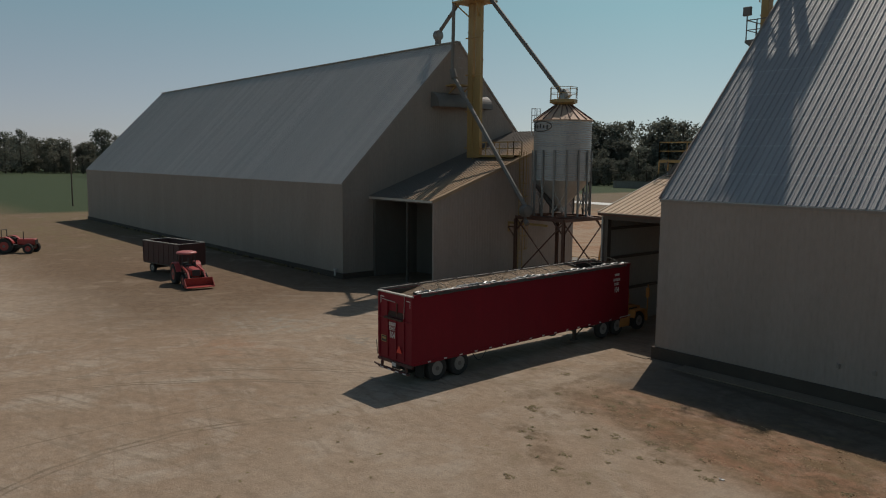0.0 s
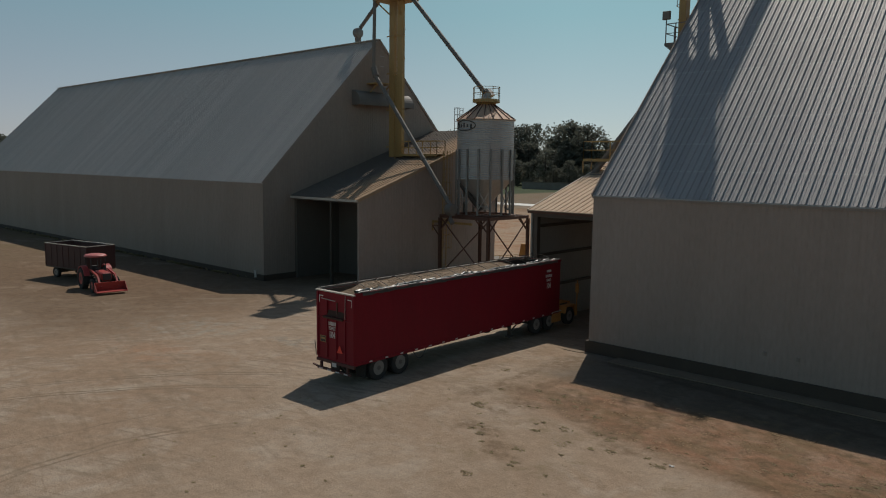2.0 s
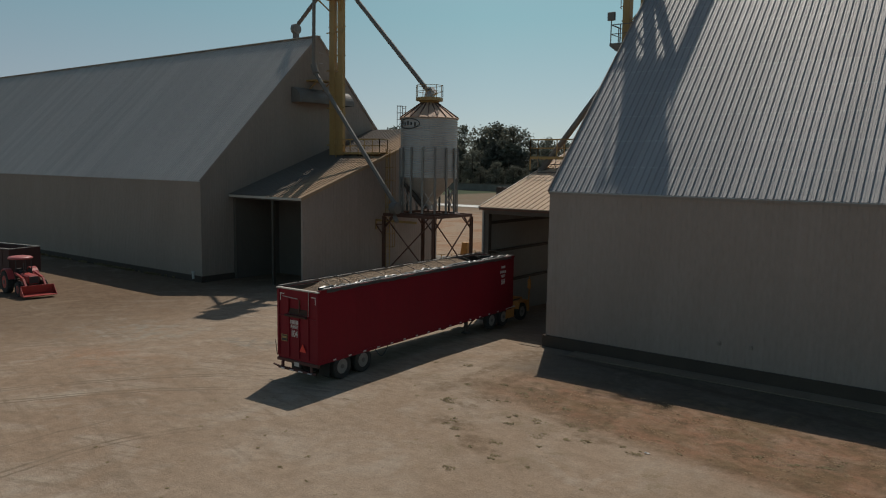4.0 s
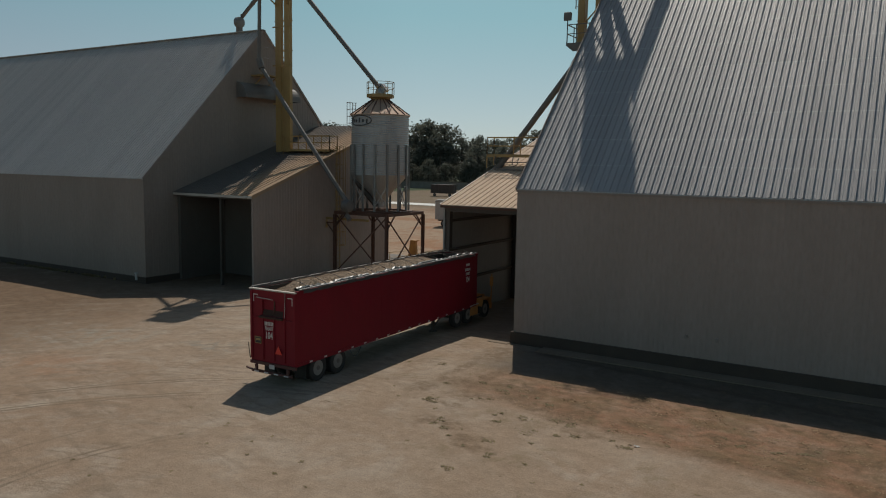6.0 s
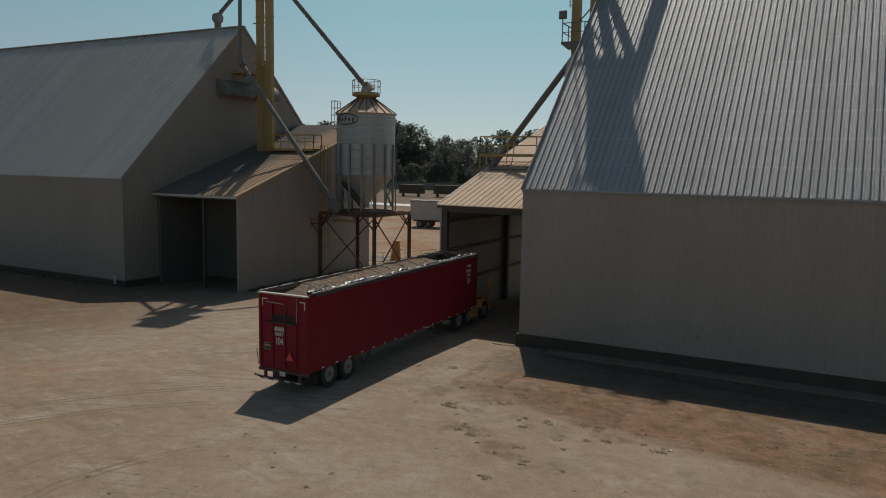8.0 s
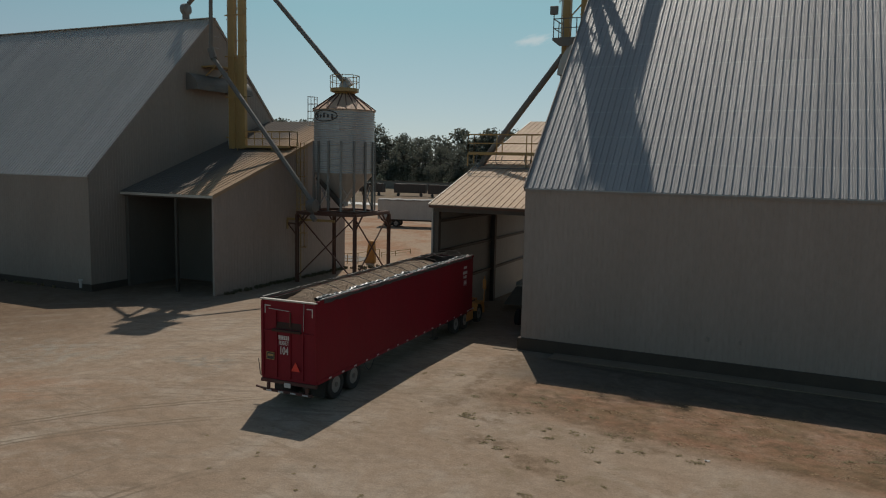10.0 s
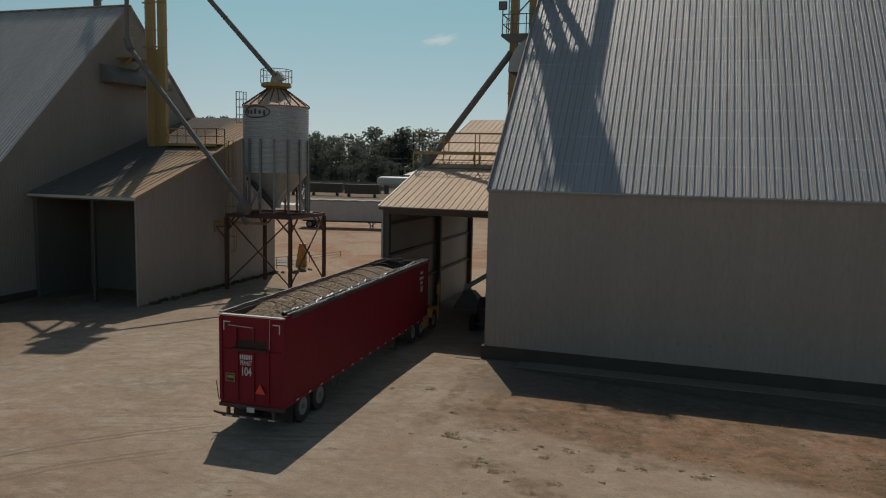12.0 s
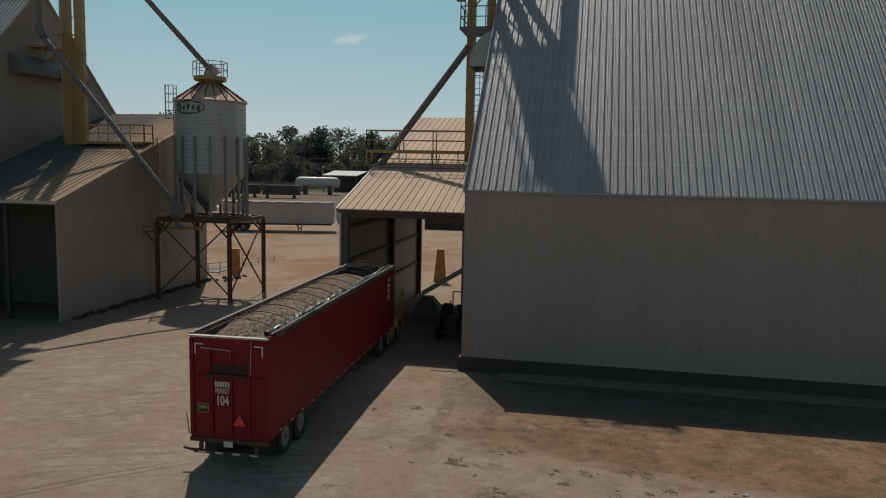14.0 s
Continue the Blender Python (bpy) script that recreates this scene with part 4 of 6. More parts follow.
def elevator_left():
    ob = thing("bucket_elevator", Matrix.Translation((-46.42, 51.98, 0)), "tall yellow twin-leg bucket elevator beside the barn gable", "grain elevator", "bucket elevators")
    for x in (-0.50, 0.50):
        leg = part("elevator_leg", box((x - 0.32, -0.17, -0.7), (x + 0.32, 0.17, 26.0), 0.02), M_YELLOW, ob)
        for z in np.arange(10.5, 26, 2.45):
            part("leg_flange", box((x - 0.35, -0.20, z), (x + 0.35, 0.20, z + 0.07)), M_YELLOW, leg)
    part("filler_casing", box((-0.176, -0.08, -0.7), (0.176, 0.13, 16.5)), M_YELLOW, ob, "narrow casing between the lower legs")
    for z in np.arange(10.2, 22, 3.2):
        part("tie_bracket", box((-1.05, -0.25, z), (1.05, -0.195, z + 0.1)), M_YELLOW, ob)
    # head and motor platform are unseen, added and sized for the yard shadow
    part("head_housing", box((-0.95, -0.5, 26.003), (1.7, 0.5, 28.9), 0.08), M_YELLOW, ob)
    part("motor_platform", box((-1.3, -1.15, 25.6), (2.0, 0.9, 25.75)), M_YELLOW, ob)
    part("head_deck", box((-1.5, -1.5, 22.75), (1.55, 1.1, 22.9)), M_YELLOW, ob)
    for x in (-1.3, 1.35):
        part("deck_strut", beam((x * 0.45, -0.2, 21.6), (x, -1.35, 22.75), 0.1), M_YELLOW, ob)
    rail_loop(ob, [(-1.45, -1.45), (0, -1.45), (1.5, -1.45), (1.5, 0), (1.5, 1.05), (-1.45, 1.05), (-1.45, -1.45)], 22.9, 1.05, 0.05, M_YELLOW)
    return ob


elevator_left()
ladder("service_ladder", (-47.62, 52.55, 0), (1, 0, 0), 9.6, 22.7, M_GALV, "thin steel service ladder up a bucket elevator", True, Vector((0, 1, 0)))
pipe("bin_spout", (-44.75, 52.3, 22.75), (-36.9, 52.6, 14.55), 0.36, M_PIPE, "grey steel spout running down to the bin top", "spout", cat_group="grain spouts")
pipe("drop_pipe", (-47.8, 50.5, 16.75), (-47.8, 50.6, 22.75), 0.3, M_PIPE, "upright dark grey spout pipe", "spout", cat_group="grain spouts")
pipe("ridge_spout", (-48.3, 51.6, 23.0), (-51.9, 52.6, 21.3), 0.34, M_PIPE, "short grey spout to the barn ridge", "spout", cat_group="grain spouts")
low = pipe("yard_spout", (-47.75, 50.5, 16.6), (-37.3, 49.25, 5.45), 0.35, M_PIPE, "long sloping grey spout with a drum end", "spout", cat_group="grain spouts")
drum_end = part("drum_end", lathe([(0.28, -0.34), (0.47, -0.28), (0.47, 0.28), (0.28, 0.34)], 20, "x"), M_PIPE, low)
drum_end.location = (-37.35, 49.25, 5.25)
part("nozzle", tube([(-37.35, 49.2, 4.95), (-37.3, 49.15, 4.5), (-37.0, 49.1, 4.2)], 0.38, 12), M_PIPE, low)
part("elbow", beam((-47.8, 50.5, 17.1), (-47.45, 50.46, 16.3), 0.55, 0.55, 12), M_PIPE, low)
drum = thing("ridge_drum", Matrix.Translation((-52.1, 52.4, 20.75)), "round grey distributor drum on the barn ridge", "drum")
part("shell", lathe([(0.2, -0.28), (0.46, -0.22), (0.46, 0.22), (0.2, 0.28)], 24, "x"), M_POST, drum)
part("foot", box((-0.2, -0.2, -1.0), (0.2, 0.2, -0.38)), M_PIPE, drum)


def catwalk(name, x0, x1, y, z, depth, material, label, box_end):
    ob = thing(name, Matrix.Translation((0, 0, 0)), label, "catwalk", "rooftop catwalks")
    part("deck", box((x0, y - depth / 2, z - 0.05), (x1, y + depth / 2, z)), material, ob)
    for yy in (y - depth / 2, y + depth / 2):
        part("edge_channel", box((x0, yy - 0.04, z - 0.18), (x1, yy + 0.04, z - 0.053)), material, ob)
    n = max(2, int((x1 - x0) / 1.5))
    xs = [x0 + (x1 - x0) * k / n for k in range(n + 1)]
    rail_loop(ob, [(x, y - depth / 2) for x in xs], z, 1.1, 0.055, material)
    rail_loop(ob, [(x, y + depth / 2) for x in xs], z, 1.1, 0.055, material)
    rail_loop(ob, [(box_end, y - depth / 2), (box_end, y + depth / 2)], z, 1.1, 0.055, material)
    for x in xs[::2]:
        part("support_leg", beam((x, y - depth / 2, z - 0.18), (x, y - depth / 2, z - 0.9), 0.07), material, ob)
        part("support_leg", beam((x, y + depth / 2, z - 0.18), (x, y + depth / 2, z - 0.7), 0.07), material, ob)
    return ob


catwalk("roof_catwalk", -46.0, -40.95, 51.9, 9.62, 1.0, M_YELLOW, "yellow steel catwalk with guard rails over a shed roof", -40.95)
catwalk("roof_catwalk", -24.55, -18.7, 48.4, 9.30, 1.0, M_YELLOW, "yellow steel catwalk with guard rails over a dusty roof", -24.55)
conduit = thing("roof_conduit", Matrix.Translation((0, 0, 0)), "grey steel conduits looped under a rooftop catwalk", "conduit")
for y, dz in ((47.4, 0.14), (48.9, 0.16)):
    z = 6.28 + (y - 41.5) * 0.317 + dz
    part("run", tube([(-23.7, y, z), (-21.0, y, z + 0.02), (-18.9, y, z)], 0.07, 6), M_PIPE, conduit)
for x in (-23.9, -22.6, -20.7, -19.2):
    part("hanger", tube([(x, 47.88, 9.2), (x + 0.05, 47.6, 8.75), (x + 0.22, 47.5, 8.5), (x + 0.45, 47.5, 8.62), (x + 0.5, 47.6, 9.05)], 0.06, 6), M_PIPE, conduit)
ladder("wall_ladder", (-40.45, 51.9, 0), (0, 1, 0), -0.6, 9.9, M_YELLOW, "yellow caged ladder up the shed side wall", True, Vector((1, 0, 0)))


def elevator_right():
    ob = thing("bucket_elevator", Matrix.Translation((-18.85, 49.5, 0)), "yellow twin-leg bucket elevator with a railed landing", "grain elevator", "bucket elevators")
    for x in (0.0, 1.12):
        leg = part("elevator_leg", box((x - 0.22, -0.28, -0.7), (x + 0.22, 0.28, 25.7), 0.02), M_YELLOW, ob)
        for z in np.arange(8.0, 25.8, 2.4):
            part("leg_flange", box((x - 0.25, -0.31, z), (x + 0.25, 0.31, z + 0.06)), M_YELLOW, leg)
    part("landing", box((-0.45, -1.5, 15.98), (1.85, 0.9, 16.12)), M_PIPE, ob)
    part("landing_skirt", prism([(-0.45, 15.977), (1.85, 15.977), (1.2, 15.62), (0.0, 15.62)], "y", -1.5, -1.42), M_PIPE, ob)
    rail_loop(ob, [(-0.4, 0.85), (-0.4, -0.35), (-0.4, -1.45), (0.2, -1.45), (1.0, -1.45), (1.8, -1.45), (1.8, 0.85)], 16.12, 1.1, 0.05, M_PIPE)
    lamp = thing("flood_light", Matrix.Translation((-19.25, 48.05, 17.22)), "small grey floodlight on a landing rail", "floodlight")
    part("housing", box((-0.24, -0.09, 0.25), (0.24, 0.09, 0.75), 0.03), M_PIPE, lamp)
    part("glass", box((-0.20, -0.10, 0.29), (0.20, -0.092, 0.71)), M_HOOD, lamp)
    part("bracket", beam((0, 0, 0), (0, 0, 0.25), 0.05), M_DARKSTEEL, lamp)
    # unseen head, added for the solid shadow it throws on the barn roof
    part("head_housing", box((-0.4, -0.42, 24.33), (1.6, 0.42, 25.7), 0.05), M_YELLOW, ob)
    # upper landing and rails out of view, sized from their roof shadow
    part("upper_landing", box((-0.6, -0.95, 24.15), (1.75, 0.95, 24.3)), M_YELLOW, ob)
    rail_loop(ob, [(-1.35, 0.9), (-1.35, 0.0), (-1.35, -0.9), (-0.3, -0.9), (1.7, -0.9), (1.7, 0.9)], 24.3, 1.1, 0.06, M_YELLOW)
    for x in (-0.5, 1.6):
        part("landing_strut", beam((x * 0.4 + 0.3, -0.3, 22.7), (x, -0.9, 24.14), 0.1), M_YELLOW, ob)
    part("landing_bracket", beam((-1.35, -0.9, 24.23), (-0.6, -0.9, 24.23), 0.08), M_YELLOW, ob)
    part("landing_bracket", beam((-1.35, 0.9, 24.23), (-0.6, 0.9, 24.23), 0.08), M_YELLOW, ob)
    for z in np.arange(17.6, 23.5, 1.45):
        part("leg_tie", beam((0.22, 0, z), (0.9, 0, z + 0.7), 0.07), M_YELLOW, ob)
    return ob


elevator_right()
ladder("service_ladder", (-19.1, 50.0, 0), (1, 0, 0), 16.12, 25.6, M_GALV, "thin steel caged ladder above a landing", True)
ladder("service_ladder", (-18.3, 49.1, 0), (1, 0, 0), 10.0, 15.9, M_GALV, "thin steel service ladder up a bucket elevator", True)
pipe("shed_spout", (-19.0, 49.3, 15.2), (-25.6, 47.6, 5.8), 0.39, M_PIPE, "long sloping grey spout beside the open shed roof", "spout", cat_group="grain spouts")
# out of view: laid to cast the right branch of the roof shadow
pipe("ridge_spout", (-16.65, 49.4, 23.3), (-14.1, 49.3, 20.9), 0.5, M_PIPE, "short grey spout to the barn ridge", "spout", cat_group="grain spouts")
# unseen tube added only to cast the left shadow stripe
pipe("shadow_tube", (-16.5, 49.4, 22.9), (-17.35, 49.4, 20.3), 0.45, M_PIPE, "unseen grey tube added to cast a roof shadow", "spout", cat_group="grain spouts")
sd = thing("spout_drum", Matrix.Translation((-25.7, 47.5, 5.5)), "pale drum at the end of a grain spout", "drum")
part("shell", lathe([(0.3, -0.4), (0.58, -0.32), (0.58, 0.32), (0.3, 0.4)], 20, "x"), M_GALV, sd)
part("stand_leg", beam((0, 0, -0.5), (0, 0, -6.3), 0.16), M_GALV, sd)


# ---- wheels ----
def wheel(parent, x, y, z, r, w, name="wheel", side=1, rim_mat=None, lugs=False):
    wh = new(name)
    wh.parent = parent
    wh.location = (x, y, z)
    prof = [(r * 0.58, -w * 0.42), (r * 0.80, -w * 0.5), (r * 0.95, -w * 0.47), (r, -w * 0.34), (r, w * 0.34), (r * 0.95, w * 0.47), (r * 0.80, w * 0.5), (r * 0.58, w * 0.42)]
    bm = lathe(prof, 28, "x", cap=False)
    if lugs:
        for k in range(18):
            a = 2 * math.pi * k / 18
            for s_, off in ((-1, 0), (1, 0.17)):
                p = Vector((s_ * w * 0.42, r * 1.0 * math.cos(a + off), r * 1.0 * math.sin(a + off)))
                q = Vector((s_ * w * 0.05, r * 1.01 * math.cos(a + off + 0.22), r * 1.01 * math.sin(a + off + 0.22)))
                add_beam(bm, p, q, 0.06, 0.07)
    part("tyre", bm, M_RUBBER, wh)
    s_ = side * w
    part("rim", lathe([(r * 0.58, s_ * 0.40), (r * 0.50, s_ * 0.34), (r * 0.44, s_ * 0.10), (r * 0.20, s_ * 0.15), (0.02, s_ * 0.16)], 24, "x"), rim_mat or M_RIM, wh)
    part("hub", lathe([(r * 0.30, s_ * 0.17), (r * 0.30, s_ * 0.20), (r * 0.185, s_ * 0.24), (r * 0.185, s_ * 0.47), (0.02, s_ * 0.49)], 14, "x"), M_PIPE, wh)
    return wh


def text_mesh(body, size, m, parent, material, name="lettering", stretch=1.0, weight=0.0):
    cu = bpy.data.curves.new(name, "FONT")
    cu.body, cu.size, cu.extrude, cu.align_x, cu.offset = body, size, 0.003, "CENTER", weight
    tmp = bpy.data.objects.new(name, cu)
    scene.collection.objects.link(tmp)
    bpy.context.view_layer.update()
    me = bpy.data.meshes.new_from_object(tmp.evaluated_get(bpy.context.evaluated_depsgraph_get()))
    bpy.data.objects.remove(tmp)
    me.materials.clear()
    me.materials.append(material)
    ob = new(name, me)
    ob.parent = parent
    ob.matrix_basis = m @ Matrix.Diagonal((stretch, 1, 1, 1))
    return ob


# ---- the loaded trailer ----
TR_L, TR_W, TR_H, TR_B = 15.1, 2.24, 3.68, 0.96


def semi_trailer(m):
    ob = thing("semi_trailer", m, "dark red high-sided grain semi-trailer heaped with peanuts", "trailer")
    hw = TR_W / 2
    # y runs forward from the rear
    for sgn in (-1, 1):
        sd_ = part("side_panel", box((sgn * hw - (0.06 if sgn > 0 else 0), 0.08, TR_B), (sgn * hw + (0.06 if sgn < 0 else 0), TR_L, TR_H)), M_RED, ob)
        # black sheets added over the red inner faces, here and at the front
        part("side_liner", box((sgn * (hw - 0.085) - 0.02, 0.12, TR_B + 0.2), (sgn * (hw - 0.085) + 0.02, TR_L - 0.1, TR_H - 0.02)), M_BLACK, ob, "black sheet added inside the trailer box")
        for k in range(17):
            y = 0.45 + k * (TR_L - 0.9) / 16
            part("side_rib", box((sgn * hw - 0.0015, y - 0.03, TR_B + 0.16), (sgn * hw + 0.0015, y + 0.03, TR_H - 0.12)), M_RED, sd_)
        part("bottom_rail", box((sgn * hw - 0.05, 0.08, TR_B - 0.12), (sgn * hw + 0.012, TR_L, TR_B - 0.003)), M_RED, ob)
        part("top_rail", box((sgn * hw - 0.05, 0.05, TR_H + 0.002), (sgn * hw + 0.05, TR_L, TR_H + 0.09)), M_RED if sgn > 0 else M_PIPE, ob)
        for k in range(16):
            y = 0.9 + k * (TR_L - 1.6) / 15
            part("marker", box((sgn * (hw + 0.012) - 0.006, y - 0.08, TR_B - 0.085), (sgn * (hw + 0.012) + 0.006, y + 0.08, TR_B - 0.03)), M_LETTER, ob, "small white reflective marker")
    part("floor", box((-hw + 0.07, 0.1, TR_B), (hw - 0.07, TR_L - 0.1, TR_B + 0.08)), M_DARKSTEEL, ob)
    part("front_liner", box((-hw + 0.11, TR_L - 0.1, TR_B + 0.1), (hw - 0.11, TR_L - 0.063, TR_H - 0.02)), M_BLACK, ob, "black sheet added inside the trailer box")
    part("front_panel", box((-hw + 0.063, TR_L - 0.06, TR_B), (hw - 0.063, TR_L, TR_H)), M_RED, ob)
    # tailgate
    gate = bmesh.new()
    for lo, hi in (((-hw, 0.0, TR_B - 0.1), (hw, 0.075, 2.70)), ((-hw, 0.0, 3.30), (hw, 0.075, TR_H)), ((-hw, 0.0, 2.70), (-0.53, 0.075, 3.30)), ((0.53, 0.0, 2.70), (hw, 0.075, 3.30))):
        add_box(gate, lo, hi)
    bmesh.ops.remove_doubles(gate, verts=gate.verts[:], dist=0.0005)
    tg = part("tailgate", gate, M_RED, ob, "dark red ribbed tailgate")
    for x, w_, z0, z1 in ((-hw + 0.05, 0.05, 0.96, 3.63), (-0.47, 0.022, 0.96, 2.56), (0.09, 0.022, 0.96, 2.56), (0.60, 0.03, 0.96, 3.63), (hw - 0.05, 0.05, 0.96, 3.63)):
        part("tailgate_rib", box((x - w_, -0.045, z0), (x + w_, -0.002, z1)), M_RED, tg)
    part("tailgate_bar", box((-hw + 0.105, -0.04, 2.565), (hw - 0.105, -0.004, 2.61)), M_RED, tg)
    part("tailgate_top", box((-hw - 0.03, -0.07, TR_H + 0.003), (hw + 0.03, 0.08, TR_H + 0.05)), M_TRIM, tg, "pale top edge of the tailgate")
    for x0, x1 in ((-0.53, 0.02), (0.06, 0.53)):
        part("hatch", box((x0, 0.078, 2.66), (x1, 0.11, 3.34)), M_RED, tg, "recessed hatch panel")
        part("grime_ledge", prism([(0.005, 2.702), (0.077, 2.702), (0.077, 2.92)], "x", x0 + 0.004, x1 - 0.004), M_GRIME, tg, "dark grime lying in the hatch")
    part("hatch_mullion", box((0.022, 0.03, 2.70), (0.058, 0.077, 3.30)), M_RUST, tg)
    part("hatch_sill", box((-0.60, -0.15, 2.613), (0.568, -0.004, 2.69)), M_GRIME, tg)
    part("grab_bar", beam((-0.76, -0.09, 3.40), (0.09, -0.09, 3.36), 0.028, 0.028, 8), M_WHITE, tg)
    for sx in (-1, 1):
        part("corner_tape", box((sx * 0.97 - 0.018, -0.008, 3.20), (sx * 0.97 + 0.018, -0.003, 3.50)), M_LETTER, tg)
        xa, xb = sorted((sx * 0.95, sx * 0.74))
        part("corner_tape", box((xa, -0.008, 3.465), (xb, -0.003, 3.50)), M_LETTER, tg)
    part("crank_rod", beam((0.68, -0.07, 3.66), (0.66, -0.08, 2.72), 0.02, 0.02, 8), M_GALV, tg)
    part("warning_triangle", prism([(0.14, 1.26), (0.50, 1.26), (0.32, 1.58)], "y", -0.06, -0.048), M_REFLECT, tg, "red slow vehicle triangle")
    back = Matrix(((1, 0, 0, 0), (0, 0, -1, 0), (0, 1, 0, 0), (0, 0, 0, 1)))
    for k in range(6):
        part("stencil_bar", box((-0.41 + k * 0.076, -0.010, 2.31), (-0.357 + k * 0.076, -0.004, 2.46)), M_LETTER, tg)
    text_mesh("PEANUT", 0.21, Matrix.Translation((-0.19, -0.008, 2.125)) @ back, tg, M_LETTER, stretch=0.52, weight=0.004)
    text_mesh("104", 0.38, Matrix.Translation((-0.19, -0.008, 1.80)) @ back, tg, M_LETTER, stretch=0.66, weight=0.008)
    part("sign_plate", box((-0.91, -0.02, 1.56), (-0.58, -0.003, 1.83)), M_BLACK, tg, "small dark plate with a yellowish border")
    for lo, hi in (((-0.91, -0.026, 1.81), (-0.58, -0.021, 1.83)), ((-0.91, -0.026, 1.56), (-0.58, -0.021, 1.58)), ((-0.91, -0.026, 1.582), (-0.89, -0.021, 1.808)), ((-0.60, -0.026, 1.582), (-0.58, -0.021, 1.808)), ((-0.86, -0.026, 1.68), (-0.63, -0.021, 1.76))):
        part("plate_bar", box(lo, hi), M_YELLOW, tg)
    # right side front lettering
    side = Matrix(((0, 0, 1, 0), (1, 0, 0, 0), (0, 1, 0, 0), (0, 0, 0, 1)))
    sx = hw + 0.018
    yl = TR_L - 1.15
    part("stencil_bar", box((sx - 0.004, yl - 0.20, 3.20), (sx + 0.004, yl + 0.20, 3.32)), M_LETTER, ob)
    for k in range(6):
        part("stencil_bar", box((sx - 0.003, yl - 0.30 + k * 0.102, 2.93), (sx + 0.003, yl - 0.23 + k * 0.102, 3.07)), M_LETTER, ob)
    text_mesh("PEANUT", 0.21, Matrix.Translation((sx, yl, 2.70)) @ side, ob, M_LETTER, stretch=0.55, weight=0.004)
    text_mesh("104", 0.40, Matrix.Translation((sx, yl, 2.33)) @ side, ob, M_LETTER, stretch=0.7, weight=0.008)
    # running gear
    for y in (1.4, 2.67):
        for sgn in (-1, 1):
            wheel(ob, sgn * (hw - 0.16), y, 0.52, 0.52, 0.28, "wheel", sgn)
            wheel(ob, sgn * (hw - 0.49), y, 0.52, 0.52, 0.28, "wheel", sgn)
        part("axle", beam((-hw + 0.4, y, 0.52), (hw - 0.4, y, 0.52), 0.13, 0.13, 10), M_DARKSTEEL, ob)
    for x in (-0.5, 0.5):
        part("chassis_rail", box((x - 0.06, 0.2, 0.62), (x + 0.06, TR_L - 0.6, TR_B - 0.13)), M_DARKSTEEL, ob)
    for k in range(24):
        y = 0.5 + k * 0.6
        part("cross_member", box((-hw + 0.06, y - 0.03, TR_B - 0.115), (hw - 0.06, y + 0.03, TR_B - 0.004)), M_DARKSTEEL, ob)
    bp = part("bumper", box((-hw + 0.12, -0.12, 0.44), (hw - 0.12, -0.03, 0.53)), M_DIRTYRED, ob, "muddy red rear bumper bar with white reflectors")
    for x in (-0.75, -0.25, 0.25, 0.75):
        part("reflector", box((x - 0.11, -0.13, 0.45), (x + 0.11, -0.122, 0.50)), M_LETTER, bp)
    part("rear_sill", box((-hw - 0.02, -0.05, 0.74), (hw + 0.02, 0.06, 0.857)), M_DIRTYRED, ob)
    part("side_step", beam((-hw - 0.18, -0.09, 0.56), (-hw + 0.13, -0.08, 0.50), 0.06), M_DIRTYRED, ob)
    for x in (-0.8, 0.8):
        part("bumper_post", box((x - 0.05, -0.10, 0.53), (x + 0.05, -0.02, 0.737)), M_DIRTYRED, ob)
    part("number_plate", box((-0.14, -0.072, 0.64), (0.12, -0.056, 0.80)), M_LETTER, ob, "small pale number plate without readable marks")
    for sgn in (-1, 1):
        part("mud_flap", box((sgn * 0.78 - 0.28, 0.66, 0.22), (sgn * 0.78 + 0.28, 0.69, 0.9)), M_RUBBER, ob)
        part("landing_leg", box((sgn * 0.75 - 0.07, 10.9, 0.18), (sgn * 0.75 + 0.07, 11.05, TR_B - 0.12)), M_DARKSTEEL, ob)
        part("landing_foot", box((sgn * 0.75 - 0.16, 10.8, 0.12), (sgn * 0.75 + 0.16, 11.15, 0.178)), M_DARKSTEEL, ob)
    part("landing_brace", beams([((-0.75, 11.0, 0.3), (0.75, 11.0, 0.82)), ((0.75, 11.0, 0.35), (0.75, 11.9, 0.82)), ((-0.75, 11.0, 0.35), (-0.75, 11.9, 0.82))], 0.05), M_DARKSTEEL, ob)
    hose = [Vector((hw - 0.02, 3.4 + 0.9 * s_, 0.88 - 0.42 * math.sin(math.pi * s_))) for s_ in np.linspace(0, 1, 10)]
    part("hanging_hose", tube(hose, 0.035), M_BLACK, ob)
    # hoops over the load
    for k in range(13):
        y = 0.95 + k * (TR_L - 1.6) / 12
        arc = [Vector((x, y, TR_H + 0.05 + 0.30 * (1 - (x / hw) ** 2))) for x in np.linspace(-hw, hw, 10)]
        part("hoop", tube(arc, 0.028), M_DARKSTEEL, ob)
    for x, h in ((-0.55, 0.30), (0.0, 0.36), (0.55, 0.30)):
        part("hoop_strap", beam((x, TR_L - 3.0, TR_H + h), (x, TR_L - 0.1, TR_H + 0.09), 0.03), M_DARKSTEEL, ob)
    # rolled tarp along the near edge: crumpled tube
    rng = random.Random(4)
    bm = bmesh.new()
    rings = []
